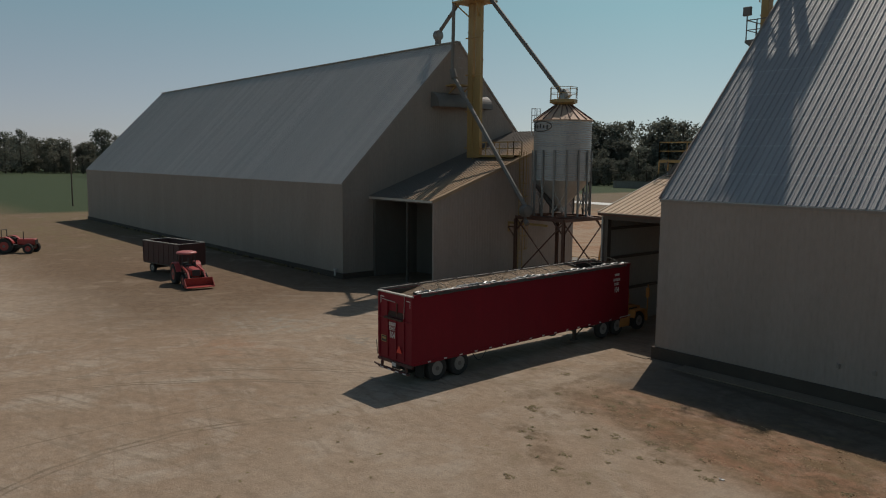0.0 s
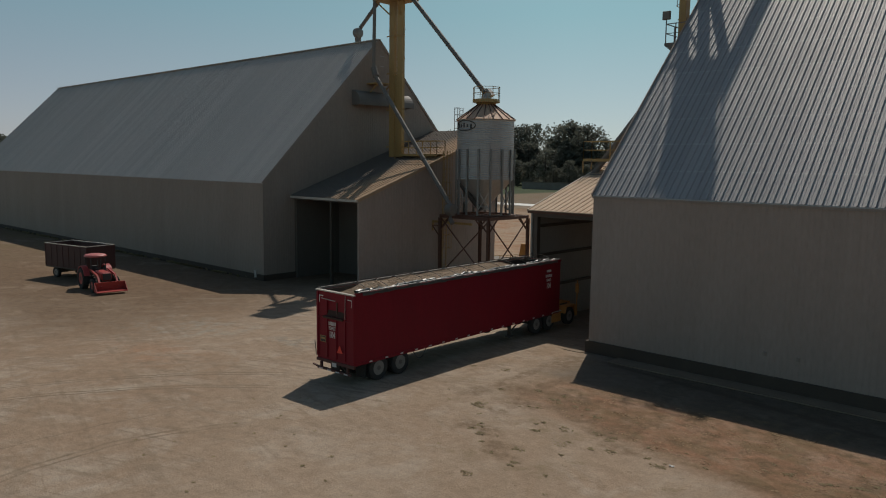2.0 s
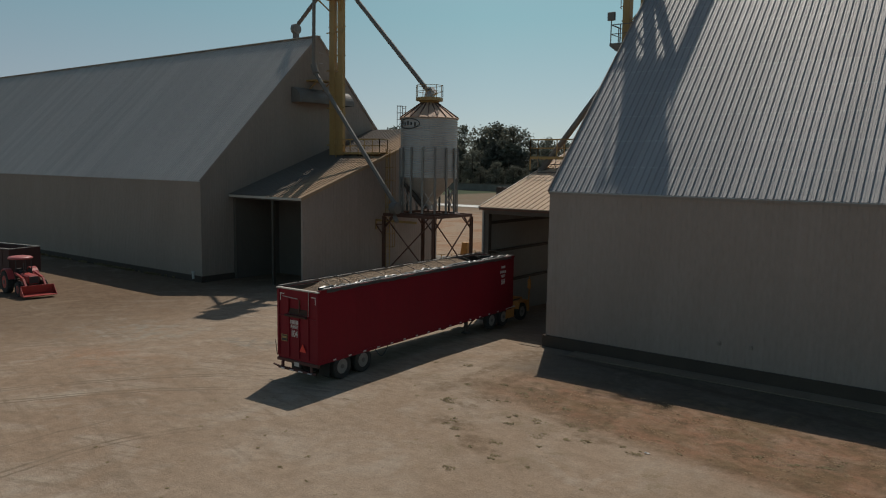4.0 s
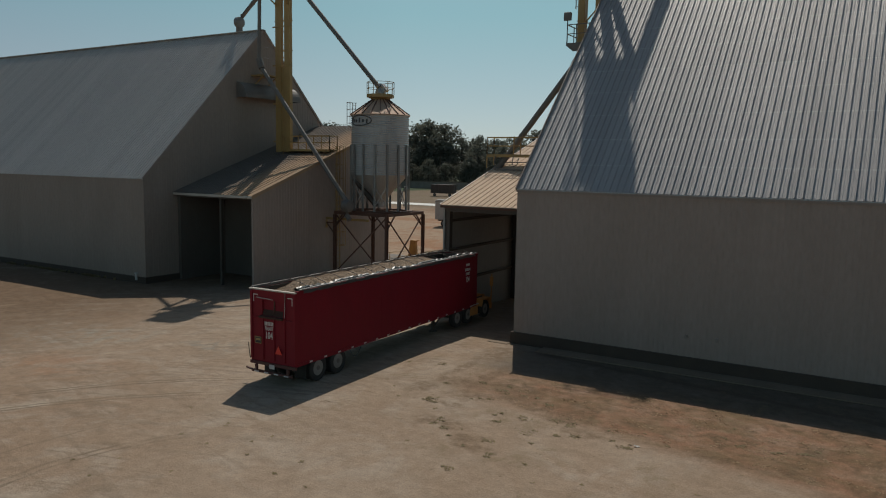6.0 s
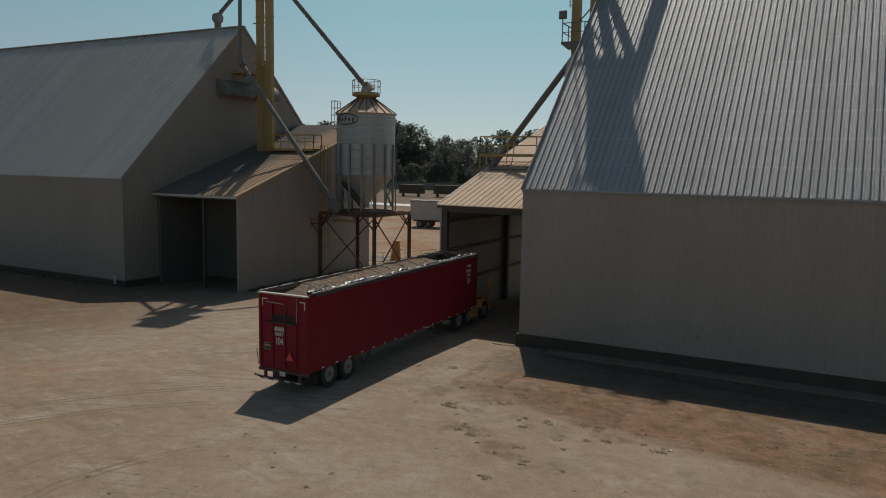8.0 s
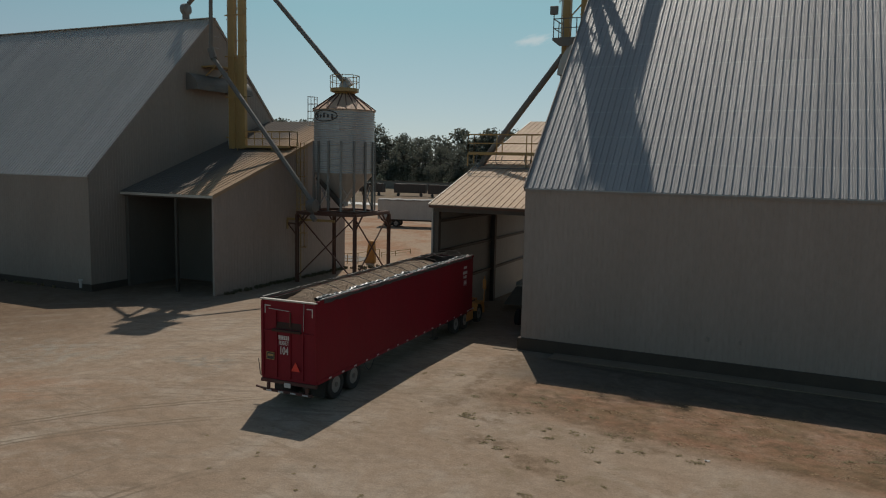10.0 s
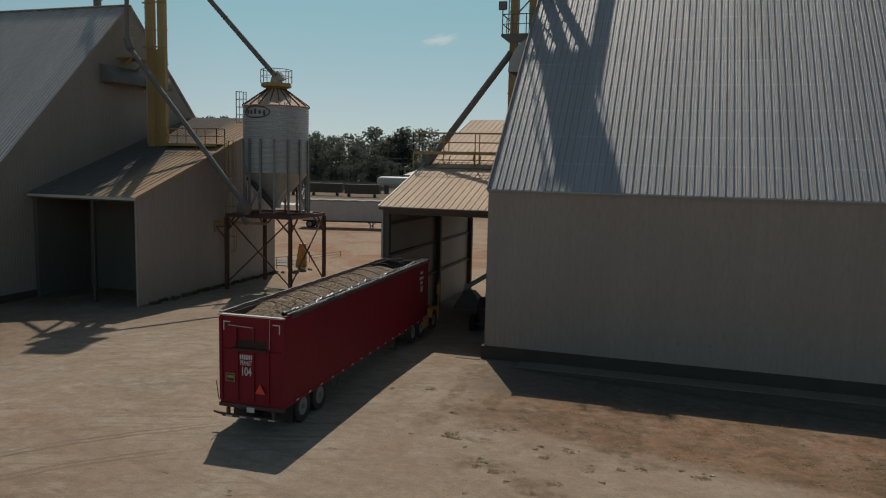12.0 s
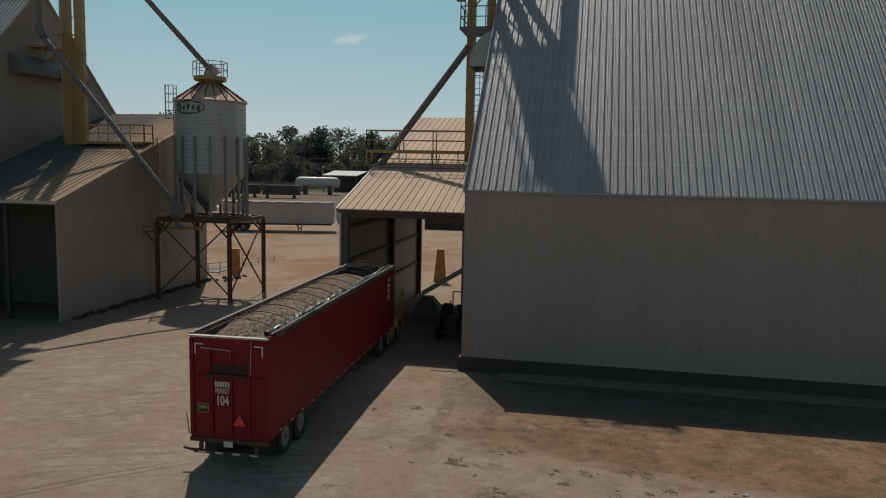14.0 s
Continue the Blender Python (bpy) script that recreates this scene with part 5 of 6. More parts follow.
    for k in range(90):
        y = 0.15 + k * (TR_L - 0.3) / 89
        cx = hw - 0.10 + 0.035 * math.sin(k * 0.7) + rng.uniform(-0.02, 0.02)
        cz = TR_H + 0.13 + 0.03 * math.sin(k * 0.33 + 1) + rng.uniform(-0.015, 0.015)
        rr = 0.085 + rng.uniform(-0.04, 0.035)
        rings.append([bm.verts.new((cx + rr * (1 + rng.uniform(-0.25, 0.25)) * math.cos(a), y, cz + rr * 0.8 * (1 + rng.uniform(-0.3, 0.3)) * math.sin(a))) for a in np.linspace(0, 2 * math.pi, 9)[:-1]])
    for a_, b_ in zip(rings, rings[1:]):
        for j in range(8):
            bm.faces.new((a_[j], b_[j], b_[(j + 1) % 8], a_[(j + 1) % 8]))
    part("rolled_tarp", bm, M_TARP, ob, "crumpled black tarp rolled along the top edge")
    bm = bmesh.new()
    prev = None
    for k in range(70):
        y = 0.4 + k * (TR_L - 0.8) / 69
        row = [bm.verts.new((hw + 0.055 + 0.012 * rng.random(), y, TR_H + 0.10)), bm.verts.new((hw + 0.06 + 0.015 * rng.random(), y, TR_H + 0.01 - 0.05 * rng.random()))]
        if prev:
            bm.faces.new((prev[0], row[0], row[1], prev[1]))
        prev = row
    fl = part("tarp_flap", bm, M_TARP, ob)
    fl.modifiers.new("thick", "SOLIDIFY").thickness = 0.01
    part("tarp_roller", beam((hw + 0.03, 0.2, TR_H + 0.135), (hw + 0.03, TR_L - 0.2, TR_H + 0.135), 0.05, 0.05, 10), M_GALV, ob, "thin steel tarp roller tube")
    # rear left step post
    part("rear_post", tube([(-hw - 0.02, -0.02, 0.92), (-hw - 0.05, -0.03, 1.0), (-hw - 0.11, -0.05, 1.55)], 0.03), M_DARKSTEEL, ob)
    return ob


HEAD = 1.9  # degrees to the left of north
TR_M = Matrix.Translation((-21.3, 24.7, 0)) @ Matrix.Rotation(radians(HEAD), 4, "Z")
semi_trailer(TR_M)


def peanut_load(m):
    hw = TR_W / 2 - 0.11
    bm = bmesh.new()
    rng = random.Random(9)
    ny, nx = 150, 22
    top = []
    for j in range(ny + 1):
        y = 0.75 + (TR_L - 3.2) * j / ny
        row = []
        for i in range(nx + 1):
            x = -hw + 2 * hw * i / nx
            u = x / hw
            ends = min(1, (y - 0.75) / 1.3) * min(1, (TR_L - 2.45 - y) / 1.6)
            h = TR_H - 0.42 + 0.62 * max(0.0, ends) ** 0.6 * (1 - 0.5 * u * u) + 0.09 * noise.noise(Vector((x * 1.5, y * 1.1, 3.0))) + 0.05 * noise.noise(Vector((x * 6, y * 6, 1.0)))
            row.append(bm.verts.new((x, y, h + rng.uniform(-0.008, 0.008))))
        top.append(row)
    for j in range(ny):
        for i in range(nx):
            bm.faces.new((top[j][i], top[j][i + 1], top[j + 1][i + 1], top[j + 1][i]))
    edge = [top[0][i] for i in range(nx + 1)] + [top[j][nx] for j in range(1, ny + 1)] + [top[ny][i] for i in range(nx - 1, -1, -1)] + [top[j][0] for j in range(ny - 1, 0, -1)]
    low_ = [bm.verts.new((v.co.x, v.co.y, TR_B + 0.09)) for v in edge]
    n = len(edge)
    for k in range(n):
        bm.faces.new((edge[k], low_[k], low_[(k + 1) % n], edge[(k + 1) % n]))
    bm.faces.new(low_)
    me = bpy.data.meshes.new("peanut_load")
    bm.to_mesh(me)
    bm.free()
    V = [tuple(v.co) for v in me.vertices]
    F = [tuple(p.vertices) for p in me.polygons]
    grid = len(top[0])
    for _ in range(9000):  # single nuts lying on the heap
        j, i = rng.randrange(ny), rng.randrange(nx)
        a, c = V[j * grid + i], V[(j + 1) * grid + i + 1]
        u, w = rng.random(), rng.random()
        p = (a[0] + (c[0] - a[0]) * u, a[1] + (c[1] - a[1]) * w, (a[2] + c[2]) / 2 + 0.012)
        r, k, t_ = rng.uniform(0.009, 0.016), rng.uniform(1.2, 1.8), rng.uniform(0, 6.283)
        ex, ey = Vector((math.cos(t_), math.sin(t_), rng.uniform(-0.5, 0.5))) * r * k, Vector((-math.sin(t_), math.cos(t_), 0)) * r
        n0, q = len(V), Vector(p)
        V += [tuple(q + ex), tuple(q + ey), tuple(q - ex), tuple(q - ey), tuple(q + Vector((0, 0, r))), tuple(q - Vector((0, 0, r)))]
        F += [(n0, n0 + 1, n0 + 4), (n0 + 1, n0 + 2, n0 + 4), (n0 + 2, n0 + 3, n0 + 4), (n0 + 3, n0, n0 + 4), (n0 + 1, n0, n0 + 5), (n0 + 2, n0 + 1, n0 + 5), (n0 + 3, n0 + 2, n0 + 5), (n0, n0 + 3, n0 + 5)]
    me = bpy.data.meshes.new("peanut_load")
    me.from_pydata(V, [], F)
    me.materials.append(M_NUTS)
    ob = new("peanut_load", me)
    ob.matrix_world = m
    tagged(ob, "heap of dusty tan peanuts filling the red trailer", "peanuts", kind="stuff")


peanut_load(TR_M)


def yard_tractor(m):
    ob = thing("yard_tractor", m, "dusty orange yard tractor with offset cab pulling the red trailer", "truck")
    # y forward from the coupling
    for x in (-0.42, 0.42):
        part("frame_rail", box((x - 0.05, -1.9, 0.58), (x + 0.05, 2.5, 0.84)), M_DARKSTEEL, ob)
    part("fifth_wheel", box((-0.5, -0.55, 0.845), (0.5, 0.45, 0.94), 0.02), M_DARKSTEEL, ob)
    for y in (-1.35, -0.15):
        for sgn in (-1, 1):
            wheel(ob, sgn * 0.98, y, 0.5, 0.5, 0.28, "wheel", sgn)
        part("axle", beam((-0.9, y, 0.5), (0.9, y, 0.5), 0.13, 0.13, 10), M_DARKSTEEL, ob)
    for sgn in (-1, 1):
        wheel(ob, sgn * 0.98, 1.85, 0.5, 0.5, 0.28, "wheel", sgn)
        part("fender", prism([(1.25, 0.72), (1.38, 1.12), (2.3, 1.12), (2.5, 0.72), (2.42, 0.72), (2.26, 1.05), (1.44, 1.05), (1.33, 0.72)], "x", sgn * 0.98 - 0.2, sgn * 0.98 + 0.2), M_TRUCK, ob)
    part("axle", beam((-0.9, 1.85, 0.5), (0.9, 1.85, 0.5), 0.13, 0.13, 10), M_DARKSTEEL, ob)
    # narrow cab on the driver's side
    cab = part("cab", prism([(0.98, 0.9), (2.3, 0.9), (2.42, 1.6), (2.22, 2.62), (1.02, 2.66)], "x", -1.08, 0.02), M_TRUCK, ob)
    part("cab_roof", box((-1.1, 0.95, 2.663), (0.04, 2.3, 2.76), 0.03), M_TRUCK, cab, "sun-bleached orange cab roof")
    part("rear_window", box((-0.9, 0.985, 1.75), (-0.16, 1.003, 2.45)), M_GLASS, cab)
    part("side_window", box((0.018, 1.2, 1.7), (0.034, 2.05, 2.45)), M_GLASS, cab)
    part("side_window", box((-1.094, 1.2, 1.7), (-1.078, 2.05, 2.45)), M_GLASS, cab)
    part("windscreen", prism([(2.415, 1.68), (2.43, 1.68), (2.25, 2.55), (2.235, 2.55)], "x", -0.98, -0.08), M_GLASS, cab)
    part("engine_hood", prism([(1.1, 0.86), (2.4, 0.86), (2.4, 1.22), (1.1, 1.36)], "x", 0.05, 0.76), M_TRUCK, ob)
    part("hood_louvre", box((0.763, 1.35, 1.0), (0.775, 2.1, 1.2)), M_DARKSTEEL, ob)
    part("stack_guard", box((0.62, 0.86, 0.95), (0.9, 1.08, 2.3), 0.02), M_TRUCK, ob, "orange exhaust guard box")
    part("exhaust_stack", beam((0.76, 0.97, 2.303), (0.76, 0.97, 3.02), 0.13, 0.13, 12), M_BLACK, ob)
    part("tool_box", box((0.72, 0.05, 0.34), (1.12, 0.95, 0.9), 0.03), M_TRUCK, ob)
    part("tool_box_lid", box((0.70, 0.03, 0.904), (1.14, 0.97, 0.95)), M_TRIM, ob)
    part("step", box((0.80, 0.98, 0.3), (1.1, 1.22, 0.34)), M_DARKSTEEL, ob)
    part("fuel_tank", box((-1.12, 0.1, 0.36), (-0.72, 0.95, 0.86), 0.06), M_TRUCK, ob)
    part("front_bumper", box((-1.12, 2.52, 0.4), (1.12, 2.66, 0.78), 0.03), M_TRUCK, ob)
    part("bumper_deck", box((-1.05, 2.40, 0.86), (1.08, 2.62, 0.92)), M_TRIM, ob)
    part("mirror_post", tube([(1.08, 2.58, 0.5), (1.1, 2.58, 1.5), (1.12, 2.56, 2.42)], 0.07, 8), M_TRUCK, ob)
    part("mirror", box((1.02, 2.50, 1.72), (1.22, 2.58, 2.25), 0.02), M_TRUCK, ob)
    for x in (-0.8, 0.8):
        part("headlight", box((x - 0.1, 2.663, 0.52), (x + 0.1, 2.69, 0.66)), M_WHITE, ob)
    return ob


yard_tractor(TR_M @ Matrix.Translation((0, TR_L - 0.75, 0)) @ Matrix.Rotation(radians(-1.0), 4, "Z"))


# ---- farm tractors and wagon ----
def farm_tractor(m, label, canopy=True, loader=True, paint=None, s=1.0):
    paint = paint or M_REDTRACTOR
    ob = thing("farm_tractor", m @ Matrix.Scale(s, 4), label, "tractor", "red farm tractors")
    # y forward, rear axle at 0
    for sgn in (-1, 1):
        wheel(ob, sgn * 0.85, 0, 0.78, 0.78, 0.46, "wheel", sgn, M_REDTRACTOR, True)
        wheel(ob, sgn * 0.78, 2.25, 0.50, 0.50, 0.32, "wheel", sgn, M_REDTRACTOR, True)
        fender = [(0.95 * math.cos(a), 0.78 + 0.95 * math.sin(a)) for a in np.linspace(0.3, math.pi - 0.3, 10)] + [(0.88 * math.cos(a), 0.78 + 0.88 * math.sin(a)) for a in np.linspace(math.pi - 0.3, 0.3, 10)]
        part("fender", prism(fender, "x", sgn * 0.82 - 0.2, sgn * 0.82 + 0.2), paint, ob)
    part("hood", box((-0.36, 0.95, 0.85), (0.36, 2.75, 1.45), 0.10), paint, ob)
    part("grille", box((-0.30, 2.752, 0.9), (0.30, 2.78, 1.38)), M_BLACK, ob)
    part("engine", box((-0.28, 0.2, 0.5), (0.28, 2.6, 0.847)), M_DARKSTEEL, ob)
    part("front_axle", box((-0.78, 2.15, 0.42), (0.78, 2.33, 0.56)), M_DARKSTEEL, ob)
    part("rear_axle", box((-0.85, -0.14, 0.62), (0.85, 0.14, 0.9)), M_DARKSTEEL, ob)
    part("seat", box((-0.26, -0.2, 1.1), (0.26, 0.25, 1.22), 0.04), M_BLACK, ob)
    part("seat_back", box((-0.26, -0.28, 1.22), (0.26, -0.18, 1.65), 0.04), M_BLACK, ob)
    sw = part("steering_wheel", lathe([(0.20, 0.0), (0.22, 0.02), (0.20, 0.04)], 16), M_BLACK, ob)
    sw.location = (0, 0.62, 1.5)
    part("exhaust", beam((0.25, 1.6, 1.4), (0.25, 1.6, 2.2), 0.08, 0.08, 10), M_BLACK, ob)
    posts = ((-0.55, -0.4), (0.55, -0.4)) + (((-0.5, 0.85), (0.5, 0.85)) if canopy else ())
    for x, y in posts:
        part("roll_post", beam((x, y, 0.95), (x, y, 2.38), 0.06), M_BLACK, ob)
    if canopy:
        dome = lathe([(0.78, 2.38), (0.80, 2.44), (0.72, 2.52), (0.50, 2.57), (0.02, 2.59)], 20)
        for v in dome.verts:
            v.co.y = v.co.y * 1.05 + 0.2
        part("canopy", dome, M_CANOPY, ob, "faded red rounded canopy", smooth=True)
    else:
        part("roll_bar", beam((-0.55, -0.4, 2.38), (0.55, -0.4, 2.38), 0.06), M_BLACK, ob)
    if loader:
        for sgn in (-1, 1):
            part("loader_arm", beams([((sgn * 0.62, 1.0, 1.5), (sgn * 0.62, 2.6, 1.25)), ((sgn * 0.62, 2.6, 1.25), (sgn * 0.62, 3.35, 0.5))], 0.12), paint, ob)
        part("bucket", prism([(3.2, 0.25), (3.3, 0.85), (3.38, 0.85), (3.30, 0.30), (3.95, 0.22), (3.95, 0.18), (3.3, 0.18)], "x", -1.05, 1.05), paint, ob)
        for sgn in (-1, 1):
            part("bucket_cheek", prism([(3.25, 0.2), (3.34, 0.85), (3.95, 0.2)], "x", sgn * 1.05 - 0.02, sgn * 1.05 + 0.02), paint, ob)
    return ob


def farm_wagon(m):
    ob = thing("farm_wagon", m, "brown-red high-sided farm wagon with open top", "wagon")
    l, w, b, h = 5.6, 2.4, 0.95, 2.75
    for sgn in (-1, 1):
        p = part("side_panel", box((sgn * w / 2 - 0.04, -l / 2, b), (sgn * w / 2 + 0.04, l / 2, h)), M_WAGON, ob)
        for y in np.linspace(-l / 2 + 0.1, l / 2 - 0.1, 8):
            part("stake", box((sgn * (w / 2 + 0.055) - 0.014, y - 0.04, b), (sgn * (w / 2 + 0.055) + 0.014, y + 0.04, h - 0.02)), M_WAGON, p)
        part("end_panel", box((-w / 2 + 0.043, sgn * (l / 2 - 0.04) - 0.04, b), (w / 2 - 0.043, sgn * (l / 2 - 0.04) + 0.04, h)), M_WAGON, ob)
        part("top_rail", box((sgn * w / 2 - 0.05, -l / 2, h + 0.002), (sgn * w / 2 + 0.05, l / 2, h + 0.05)), M_TRIM, ob)
        part("end_rail", box((-w / 2 + 0.052, sgn * (l / 2 - 0.04) - 0.04, h + 0.002), (w / 2 - 0.052, sgn * (l / 2 - 0.04) + 0.04, h + 0.05)), M_TRIM, ob)
    part("floor", box((-w / 2, -l / 2, b - 0.12), (w / 2, l / 2, b - 0.003)), M_DARKSTEEL, ob)
    for y in (-1.7, 1.7):
        for sgn in (-1, 1):
            wheel(ob, sgn * 0.95, y, 0.42, 0.42, 0.26, "wheel", sgn)
        part("axle", box((-0.95, y - 0.07, 0.35), (0.95, y + 0.07, 0.83)), M_DARKSTEEL, ob)
    part("drawbar", beam((0, l / 2, 0.6), (0, l / 2 + 1.5, 0.5), 0.1), M_DARKSTEEL, ob)
    return ob


farm_tractor(Matrix.Translation((-55.0, 28.9, -0.75)) @ Matrix.Rotation(radians(-96), 4, "Z"), "red farm tractor with canopy and front loader bucket", True, True)
farm_wagon(Matrix.Translation((-60.6, 30.0, -0.75)) @ Matrix.Rotation(radians(-78), 4, "Z"))
farm_tractor(Matrix.Translation((-84.2, 21.6, -0.75)) @ Matrix.Rotation(radians(-35), 4, "Z"), "red farm tractor with open platform and upright exhaust", False, False)
farm_tractor(Matrix.Translation((-18.4, 45.2, -0.45)) @ Matrix.Rotation(radians(178), 4, "Z"), "dark compact tractor with roll bar parked in the open shed", False, False, M_WAGON, 0.9)


# ---- small yard things between the sheds ----
def a_stand(x, y, h, lean):
    z = ground_z(x, y)
    ob = thing("pit_guard", Matrix.Translation((x, y, z)), "tall tapered rusty orange steel guard standing on the dirt", "guard")
    part("front_plate", prism([(-0.62, 0), (0.42, 0), (0.20 + lean, h), (-0.36 + lean, h)], "y", -0.3, -0.24), M_GUARD, ob)
    part("side_plate", prism([(-0.237, 0), (0.5, 0), (0.3, h), (-0.237, h)], "x", 0.05, 0.11), M_GUARD, ob)
    part("cap", box((-0.38 + lean, -0.34, h + 0.003), (0.24 + lean, 0.34, h + 0.06)), M_GUARD, ob)


a_stand(-23.15, 64.1, 2.55, 0.0)
a_stand(-40.35, 63.2, 2.0, 0.1)
rb = thing("pit_railing", Matrix.Translation((0, 0, 0)), "low yellow pipe railing round a pit", "railing")
rail_loop(rb, [(-43.0, 61.0), (-41.97, 61.43), (-41.43, 62.4), (-41.4, 64.4), (-41.43, 66.4)], -0.78, 0.95, 0.055, M_YELLOW)
rail_loop(rb, [(-41.7, 67.3), (-41.2, 69.2), (-40.7, 71.5)], -0.78, 0.5, 0.055, M_YELLOW)
pad = thing("pit_pad", Matrix.Translation((0, 0, 0)), "pale worn concrete pad inside a railing", "pad")
part("slab", box((-46.5, 62.6, -1.0), (-41.7, 66.2, -0.68), 0.03), M_CONC2, pad)
cv = thing("belt_conveyor", Matrix.Translation((0, 0, 0)), "sloping grey steel conveyor trough in the open shed", "conveyor")
part("trough", beam((-21.3, 49.0, 0.85), (-17.0, 48.0, 3.6), 0.5, 0.10), M_WHITE, cv)
for q in (-0.24, 0.24):
    part("trough_side", beam((-21.3, 49.0 + q, 0.95), (-17.0, 48.0 + q, 3.7), 0.07, 0.22), M_WHITE, cv, "pale metal side rail")
for lo_, hi_ in (((-0.95, -0.9, 0.15), (0.9, 0.6, 0.20)),):
    hop = bmesh.new()
    pts = [(-0.9, -0.9, -0.3), (1.1, -0.9, -0.3), (1.1, 0.8, -0.3), (-0.9, 0.8, -0.3), (-0.35, -0.3, 0.75), (0.25, -0.3, 0.75), (0.25, 0.3, 0.75), (-0.35, 0.3, 0.75)]
    vs = [hop.verts.new((x - 21.0, y + 49.0, z)) for x, y, z in pts]
    for f in ((3, 2, 1, 0), (4, 5, 6, 7), (0, 1, 5, 4), (1, 2, 6, 5), (2, 3, 7, 6), (3, 0, 4, 7)):
        hop.faces.new([vs[i] for i in f])
    part("intake_hood", hop, M_PIPE, cv, "dull grey sloping intake hood")
part("prop_leg", beam((-18.3, 48.25, -0.6), (-18.3, 48.25, 2.7), 0.08), M_DARKSTEEL, cv)
post = thing("bollard", Matrix.Translation((-23.3, 42.2, ground_z(-23, 42))), "short yellow steel bollard beside a shed column", "bollard")
part("tube", lathe([(0.1, -0.2), (0.1, 1.25), (0.06, 1.31)], 14), M_YELLOW, post)


# ---- things beyond the sheds ----
def white_trailer(m):
    ob = thing("box_trailer", m, "dull white box semi-trailer parked on clay", "trailer")
    l, h = 14.6, 3.9
    part("box_body", box((-l / 2, -1.25, 1.1), (l / 2, 1.25, h), 0.03), M_WHITE, ob)
    part("roof_edge", box((-l / 2, -1.29, h - 0.1), (l / 2, -1.253, h + 0.02)), M_GALV, ob)
    tarp = bmesh.new()
    prev = None
    for k in range(25):
        x = -l / 2 + l * k / 24
        row = [tarp.verts.new((x, y, h + z + 0.035 * math.sin(k * 1.7 + y))) for y, z in ((-1.32, -0.1), (-1.2, 0.07), (0.0, 0.16), (1.2, 0.07))]
        if prev:
            for a, b in zip(range(3), range(1, 4)):
                tarp.faces.new((prev[a], row[a], row[b], prev[b]))
        prev = row
    part("roof_tarp", tarp, M_PIPE, ob, "sagging dark tarp over the trailer top").modifiers.new("thick", "SOLIDIFY").thickness = 0.02
    part("underframe", box((-l / 2 + 0.3, -0.6, 0.85), (l / 2 - 0.3, 0.6, 1.097)), M_DARKSTEEL, ob)
    for x in (-l / 2 + 1.4, -l / 2 + 2.7):
        for sgn in (-1, 1):
            w = wheel(ob, x, sgn * 1.05, 0.52, 0.52, 0.28, "wheel", sgn)
            w.rotation_euler = (0, 0, radians(90))
    for x in (2.6, 3.0):
        part("landing_leg", box((x - 0.07, -0.9, 0.05), (x + 0.07, -0.76, 1.1)), M_DARKSTEEL, ob)
    part("landing_brace", beams([((2.6, -0.83, 0.3), (3.6, -0.83, 1.05)), ((3.0, -0.83, 0.3), (2.1, -0.83, 1.05))], 0.08), M_DARKSTEEL, ob)
    part("end_door", box((l / 2 + 0.003, -1.2, 1.15), (l / 2 + 0.05, 1.2, h - 0.05)), M_WHITE, ob)


white_trailer(Matrix.Translation((-52.9, 100.8, -0.75)) @ Matrix.Rotation(radians(15), 4, "Z"))
tank = thing("gas_tank", Matrix.Translation((-90.9, 216.0, -0.75)) @ Matrix.Rotation(radians(12), 4, "Z"), "long white horizontal gas tank on dark saddles", "tank")
shell = part("shell", lathe([(0.1, -6.6), (0.9, -6.4), (1.4, -5.9), (1.6, -5.2), (1.6, 5.2), (1.4, 5.9), (0.9, 6.4), (0.1, 6.6)], 28, "x"), M_WHITE, tank, smooth=True)
shell.location = (0, 0, 3.6)
for x in (-3.6, 3.6):
    part("saddle", box((x - 0.5, -1.3, 0), (x + 0.5, 1.3, 2.6)), M_DARKSTEEL, tank)


def far_wagon(x, y, l, rot):
    ob = thing("parked_wagon", Matrix.Translation((x, y, -0.75)) @ Matrix.Rotation(radians(rot), 4, "Z"), "dark brown parked peanut wagon", "wagon", "parked peanut wagons")
    part("body", prism([(-l / 2, 0.9), (l / 2, 0.9), (l / 2, 3.4), (-l / 2, 3.4)], "y", -1.2, 1.2), M_OLDWAGON, ob)
    for x_ in np.linspace(-l / 2 + 0.2, l / 2 - 0.2, 7):
        part("stake", box((x_ - 0.06, -1.28, 0.9), (x_ + 0.06, -1.203, 3.35)), M_OLDWAGON, ob)
    for x_ in (-l / 2 + 1.2, l / 2 - 1.2):
        w = wheel(ob, x_, -1.0, 0.45, 0.45, 0.28, "wheel", -1, M_DARKSTEEL)
        w.rotation_euler = (0, 0, radians(90))
    return ob


far_wagon(-90.2, 188.0, 9.4, 10)
far_wagon(-101.4, 189.0, 9.0, 10)
far_wagon(-112.0, 186.0, 7.0, 10)
sh = thing("pole_shelter", Matrix.Translation((-92.4, 246.0, -0.75)), "open pole shelter with a pale metal roof", "shelter")
part("roof", prism([(-6, 5.2), (6, 6.6), (6, 6.85), (-6, 5.45)], "x", -6, 6), M_WHITE, sh)
part("back_wall", box((-6, 5.6, 0), (6, 5.8, 6.3)), M_DARKSTEEL, sh)
for x in (-5.6, 0, 5.6):
    part("post", box((x - 0.15, -5.8, 0), (x + 0.15, -5.5, 5.3)), M_WOOD, sh)
lw = thing("low_block_wall", Matrix.Translation((0, 0, 0)), "low pale concrete block wall at the lot edge", "wall")
part("run", box((-170, 236, -0.9), (-103, 236.4, 1.9)), M_CONC2, lw)
